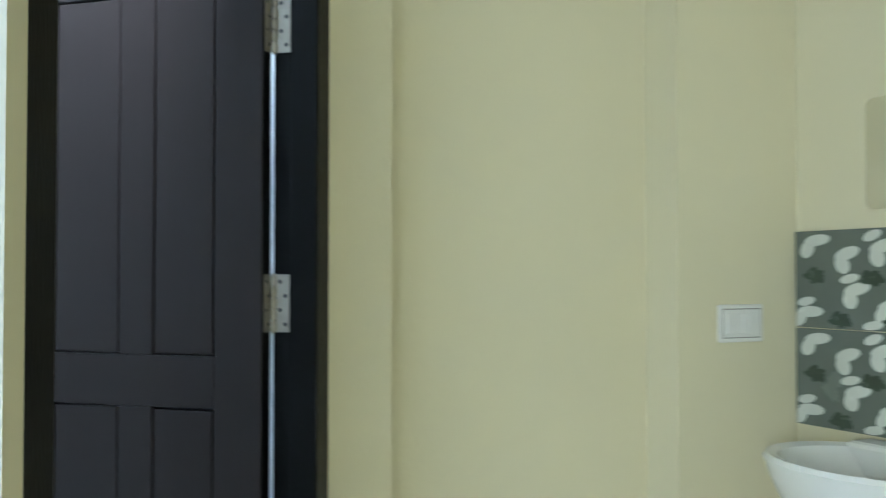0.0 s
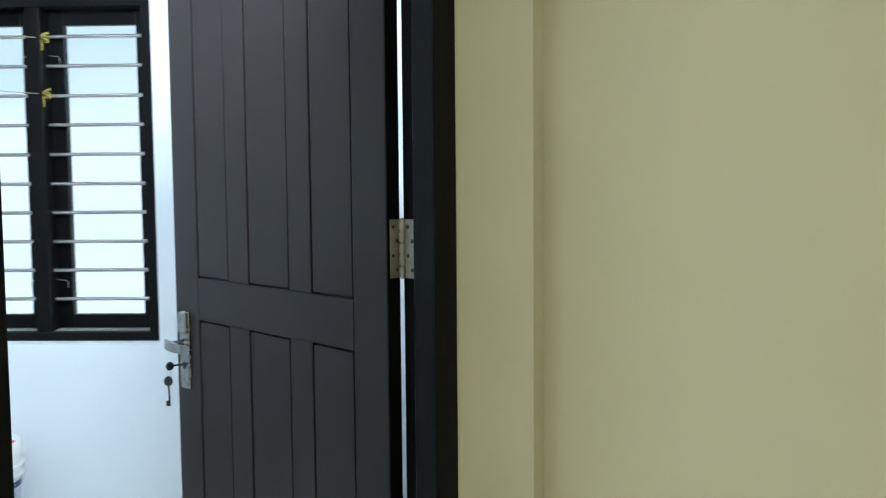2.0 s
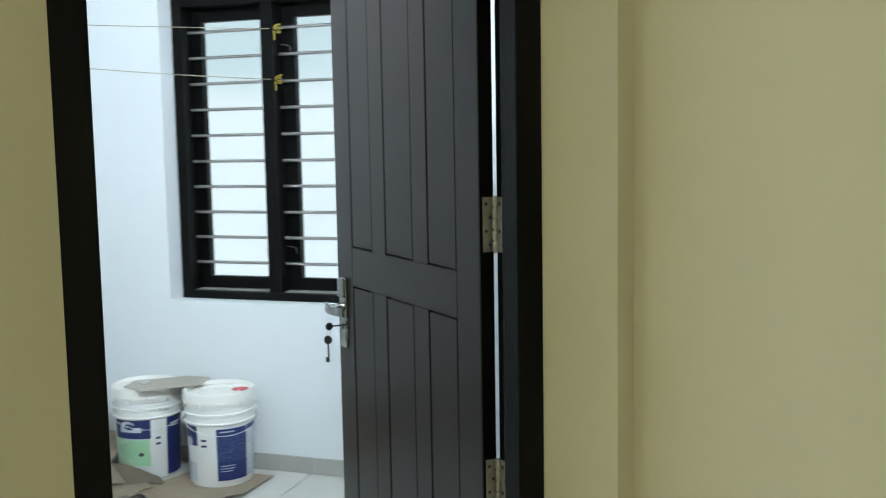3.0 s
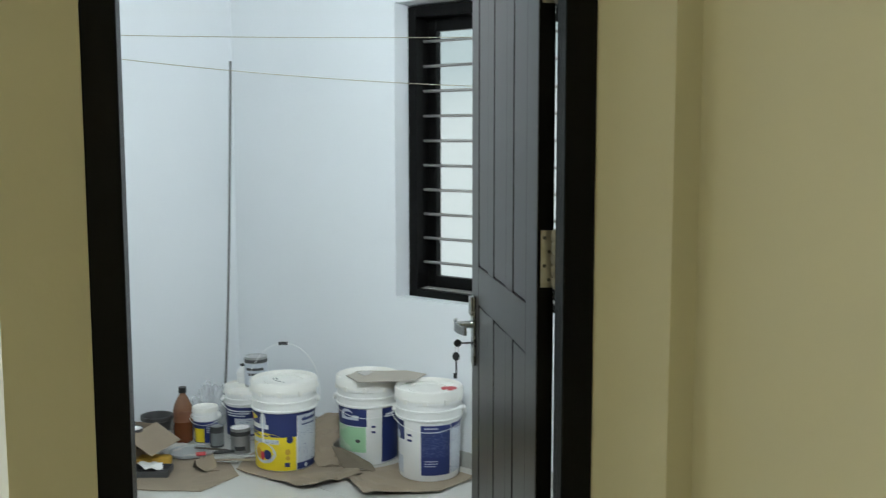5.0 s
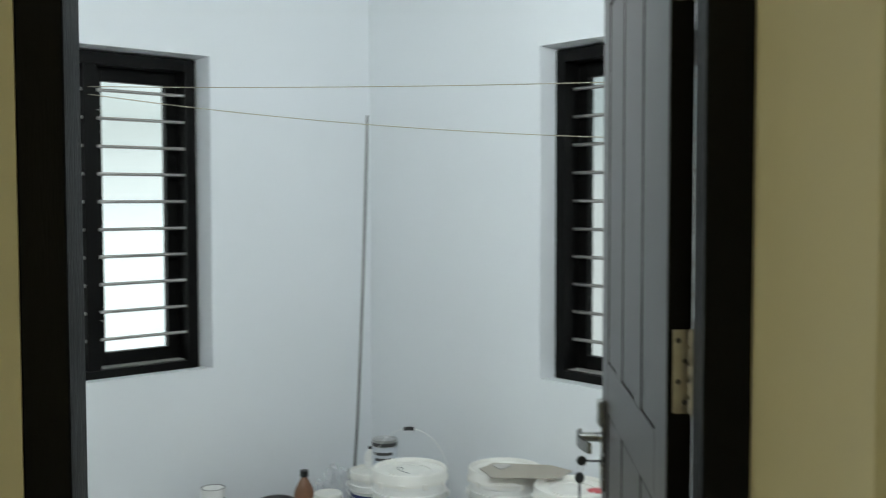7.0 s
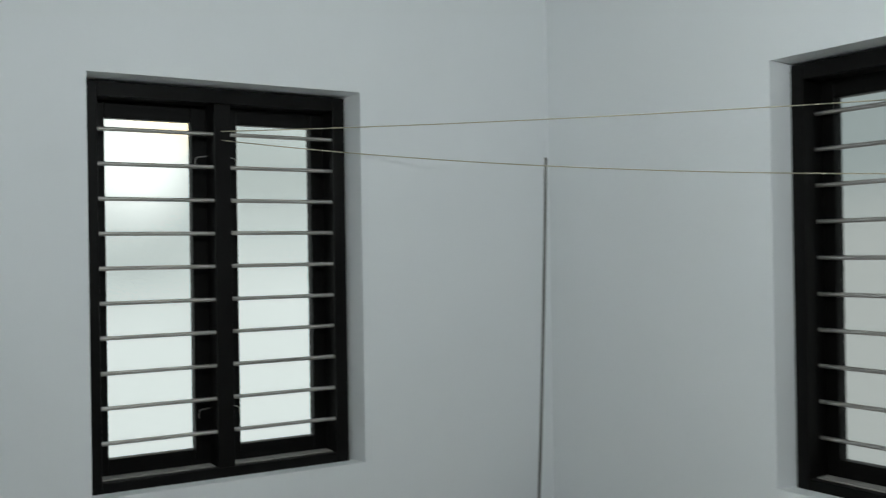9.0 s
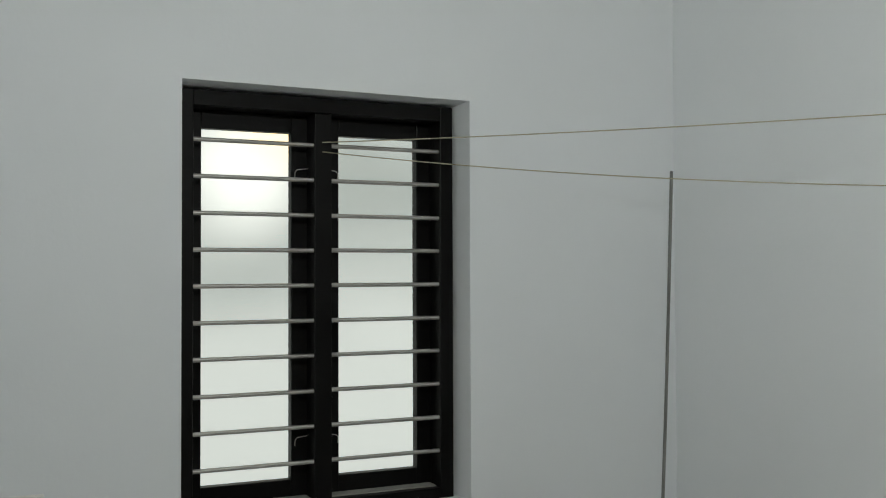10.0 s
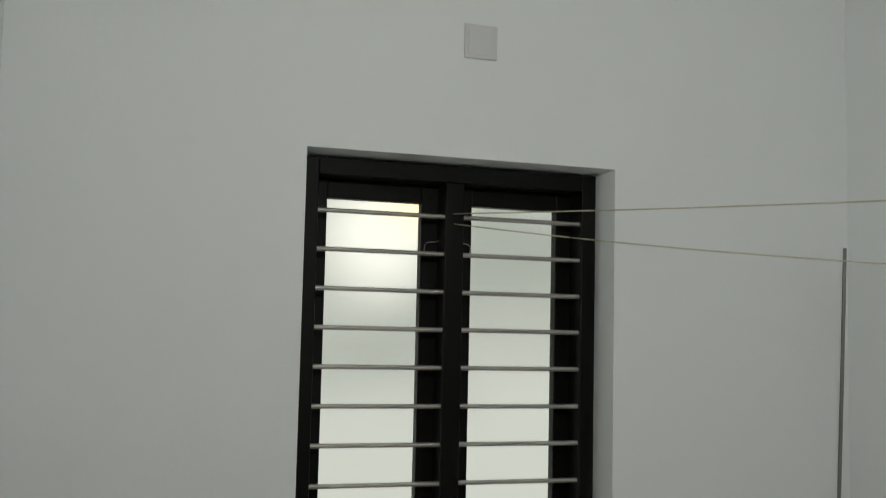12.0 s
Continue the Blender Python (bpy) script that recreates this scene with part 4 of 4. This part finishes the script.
sheet("cardboard_scrap", [(-2.60, 1.13), (-2.50, 1.08), (-2.44, 1.16), (-2.54, 1.20)], 0.006, "small folded cardboard scrap standing on the floor", "cardboard", CARD, 0.003, 0.004, 14, lambda c: 0.055 * max(0, 1 - abs(c.x + 2.525) / 0.05))

# an open cardboard box with raised flaps
carton = empty("cardboard_box", pose(-2.925, 0.966, 0.003, 0, 0, 20), "open brown cardboard box holding tins and tubs", "box")
BW, BD, BH = 0.27, 0.22, 0.160
part("bottom", boxed((-BW / 2, -BD / 2, 0), (BW / 2, BD / 2, 0.005)), CARD, carton)
for lo, hi in (((-BW / 2, -BD / 2, 0.005), (BW / 2, -BD / 2 + 0.005, BH)), ((-BW / 2, BD / 2 - 0.005, 0.005), (BW / 2, BD / 2, BH)),
               ((-BW / 2, -BD / 2 + 0.005, 0.005), (-BW / 2 + 0.005, BD / 2 - 0.005, BH)), ((BW / 2 - 0.005, -BD / 2 + 0.005, 0.005), (BW / 2, BD / 2 - 0.005, BH))):
    part("side", boxed(lo, hi, 0.001), CARD, carton)
part("flap", boxed((0, -BD / 2, -0.002), (0.145, BD / 2, 0.002), 0.001, Matrix.Translation((BW / 2, 0, BH)) @ pose(0, 0, 0, 4, 29, 0)), CARD, carton)
part("flap", boxed((-BW / 2, -0.12, -0.002), (BW / 2, 0, 0.002), 0.001, Matrix.Translation((0, -BD / 2, BH)) @ pose(0, 0, 0, 66, 0, 0)), CARD, carton)
part("packing", boxed((-BW / 2 + 0.01, -BD / 2 + 0.01, 0.0055), (BW / 2 - 0.01, BD / 2 - 0.01, 0.080), 0.004), DARKCLOTH, carton, "dark packed clutter inside the box")

# mustard sponge pad and a small tray
bm = boxed((-0.075, -0.035, 0), (0.075, 0.035, 0.045), 0.014)
sponge = mesh_object("sponge_pad", bm, MUSTARD, None, "", True)
sponge.matrix_world = pose(-2.735, 1.030, 0.006, 0, 0, 40)
tagged(sponge, "mustard yellow sponge pad under the cardboard flap", "sponge")

# dark pot behind the bottle
pot = empty("pot", pose(-3.030, 1.262, 0.003), "dark plastic pot beside the brown bottle", "pot")
part("pot_body", lathe([(0, 0.003), (0.050, 0.0), (0.070, 0.112), (0.078, 0.117), (0.078, 0.135), (0.070, 0.135), (0.064, 0.112), (0.045, 0.02), (0, 0.02)], 28), DARKTIN, pot, "", True)

# crumpled clear polythene bag in the corner
bm = bmesh.new()
bmesh.ops.create_icosphere(bm, subdivisions=4, radius=1.0)
for v in bm.verts:
    n = noise.noise(v.co * 2.2) * 0.35 + noise.noise(v.co * 5.0) * 0.18
    v.co = Vector((v.co.x * 0.10, v.co.y * 0.08, (v.co.z + 1) * 0.115)) * (1 + n)
    v.co.z = max(v.co.z, 0)
bag = mesh_object("polythene_bag", bm, POLY, None, "", False)
bag.location = (-2.955, 1.535, 0.003)
tagged(bag, "crumpled clear polythene bag in the room corner", "plastic bag")

# bent wire left on the yellow-labelled bucket's lid
wire_pts = [(-0.040 + 0.014 * math.cos(a), 0.010 * math.sin(a), 0.0) for a in [0.5 * k for k in range(11)]] + [(-0.020, -0.012, 0.001), (0.010, -0.004, 0.002), (0.034, 0.012, 0.001), (0.040, 0.022, 0.0)]
twist = mesh_object("wire_twist", tube(wire_pts, 0.0011, 6), DARKTIN, None, "", True)
twist.matrix_world = pose(-2.318, 1.400, 0.3875, 0, 0, -30)
tagged(twist, "thin dark wire twist lying on a bucket lid", "wire")

# paint stirring sticks and a brush on the floor
random.seed(12)
for i, (x, y, turn, length) in enumerate(((-2.52, 1.28, 52, 0.26), (-2.47, 1.25, 48, 0.22), (-2.66, 1.29, 30, 0.16))):
    stick = mesh_object("stirring_stick", boxed((-length / 2, -0.008, 0), (length / 2, 0.008, 0.006), 0.002), (CLOTH, CARD, DARKCLOTH)[i])
    stick.matrix_world = pose(x, y, 0.022 + 0.004 * i, 0, 2, turn)
    tagged(stick, "flat wooden paint stirring stick on crumpled sheeting", "stick", "stirring sticks")
brush = empty("paint_brush", pose(-2.615, 1.262, 0.024, 0, 0, 55), "dark-handled paint brush lying on the sheet", "paint brush")
part("handle", boxed((0, -0.010, 0), (0.10, 0.010, 0.012), 0.005), BLACK, brush)
part("ferrule", boxed((-0.03, -0.018, -0.001), (0.0, 0.018, 0.013), 0.002), TIN, brush)
part("bristles", boxed((-0.075, -0.019, 0.001), (-0.03, 0.019, 0.011), 0.004), RED, brush, "red-stained bristles")

# LED batten over the doorway, on the room side
batten = empty("tube_light", DOOR @ pose(0, 0.0975, 2.33), "white LED batten lamp above the doorway in the white room", "wall lamp")
part("housing", boxed((-0.19, 0.0, -0.03), (0.19, 0.040, 0.03), 0.006), SWITCH, batten)
glass = bpy.data.materials.new("lit_diffuser")
glass.use_nodes = True
glass.node_tree.nodes["Principled BSDF"].inputs["Emission Color"].default_value = (0.88, 0.95, 1.0, 1)
glass.node_tree.nodes["Principled BSDF"].inputs["Emission Strength"].default_value = 8.0
part("diffuser", boxed((-0.175, 0.0395, -0.018), (0.175, 0.062, 0.018), 0.008), glass, batten, "glowing white diffuser")

# ---- rod in the corner and washing lines ----
rod_pts = []
for i in range(19):
    f = i / 18
    rod_pts.append((-3.070 - 0.012 * f, 1.690 + 0.127 * f ** 0.6, 0.004 + 1.864 * f))
rod = mesh_object("metal_rod", tube(rod_pts, 0.0060, 10), material("dull_conduit", (0.20, 0.20, 0.19), 0.45, metal=0.5, vary=0.25, scale=5), None, "", True)
tagged(rod, "long thin grey metal rod leaning in the room corner", "rod")


def line(name, a, b, sag, label):
    pts = []
    for i in range(41):
        f = i / 40
        p = Vector(a).lerp(Vector(b), f)
        p.z -= sag * 4 * f * (1 - f)
        pts.append(p)
    top = empty(name, pose(*a), label, "washing line", "washing lines")
    shift = Vector(a)
    part("cord", tube([p - shift for p in pts], 0.0018, 6), ROPE, top, "", True)
    for end, mat, size in ((Vector(a), ROPE, 1.0), (Vector(b), KNOT, 2.2)):
        loops = []
        for i in range(41):
            t = i / 40 * 2 * math.pi * 2.5
            loops.append(end - shift + size * Vector((0.006 * math.cos(t), 0.006 * math.sin(t * 1.02), 0.007 * math.sin(t * 0.63) + 0.006 * (i / 40 - 0.5))))
        if size > 1:
            loops += [loops[-1] + Vector((0.004, -0.008, -0.012)), loops[-1] + Vector((0.009, -0.010, -0.030)), loops[-1] + Vector((0.007, -0.008, -0.048))]
        part("knot", tube(loops, 0.0022 * size ** 0.5, 6), mat, top, "tied cord knot", True)
    return top


line("washing_line", (-3.248, 0.522, 1.925), (-1.511, 1.989, 1.906), 0.012, "thin beige washing line tied between two windows")
line("washing_line", (-3.248, 0.524, 1.896), (-1.511, 1.989, 1.692), 0.034, "thin beige washing line sagging between two windows")

# ---- floor tiles and skirting ----
TS = 0.60
tile_bm = boxed((-TS / 2 + 0.0012, -TS / 2 + 0.0012, -0.0029), (TS / 2 - 0.0012, TS / 2 - 0.0012, 0.0), 0.0008)
first = part("tile", tile_bm, TILE, floor)
first.location = (ROOM_W + TS / 2, ROOM_N - TS / 2, 0)
for i in range(9):
    for j in range(12):
        x, y = ROOM_W + TS / 2 + i * TS, ROOM_N - TS / 2 - j * TS
        if (i, j) == (0, 0) or x > 1.6:
            continue
        one = first.copy()
        scene.collection.objects.link(one)
        one.parent = floor
        one.location = (x, y, 0)
skirt_n = empty("baseboard", pose(0, 0, 0), "grey-beige skirting tiles along the white walls", "skirting", kind="structure")
sk = part("skirting_tile", boxed((0.001, -0.010, 0.0005), (0.599, 0.0, 0.072), 0.001), SKIRT, skirt_n)
sk.location = (ROOM_W + 0.01, ROOM_N, 0)
for i in range(1, 6):
    one = sk.copy()
    scene.collection.objects.link(one)
    one.location = (ROOM_W + 0.01 + 0.6 * i if i < 5 else ROOM_E - 0.6, ROOM_N - (0 if i < 5 else 0), 0)
    if i == 5:
        one.location = (ROOM_W, ROOM_S + 0.02, 0)
        one.rotation_euler = (0, 0, radians(90))
for i in range(1, 4):
    one = sk.copy()
    scene.collection.objects.link(one)
    one.location = (ROOM_W, ROOM_S + 0.02 + 0.6 * i, 0)
    one.rotation_euler = (0, 0, radians(90))
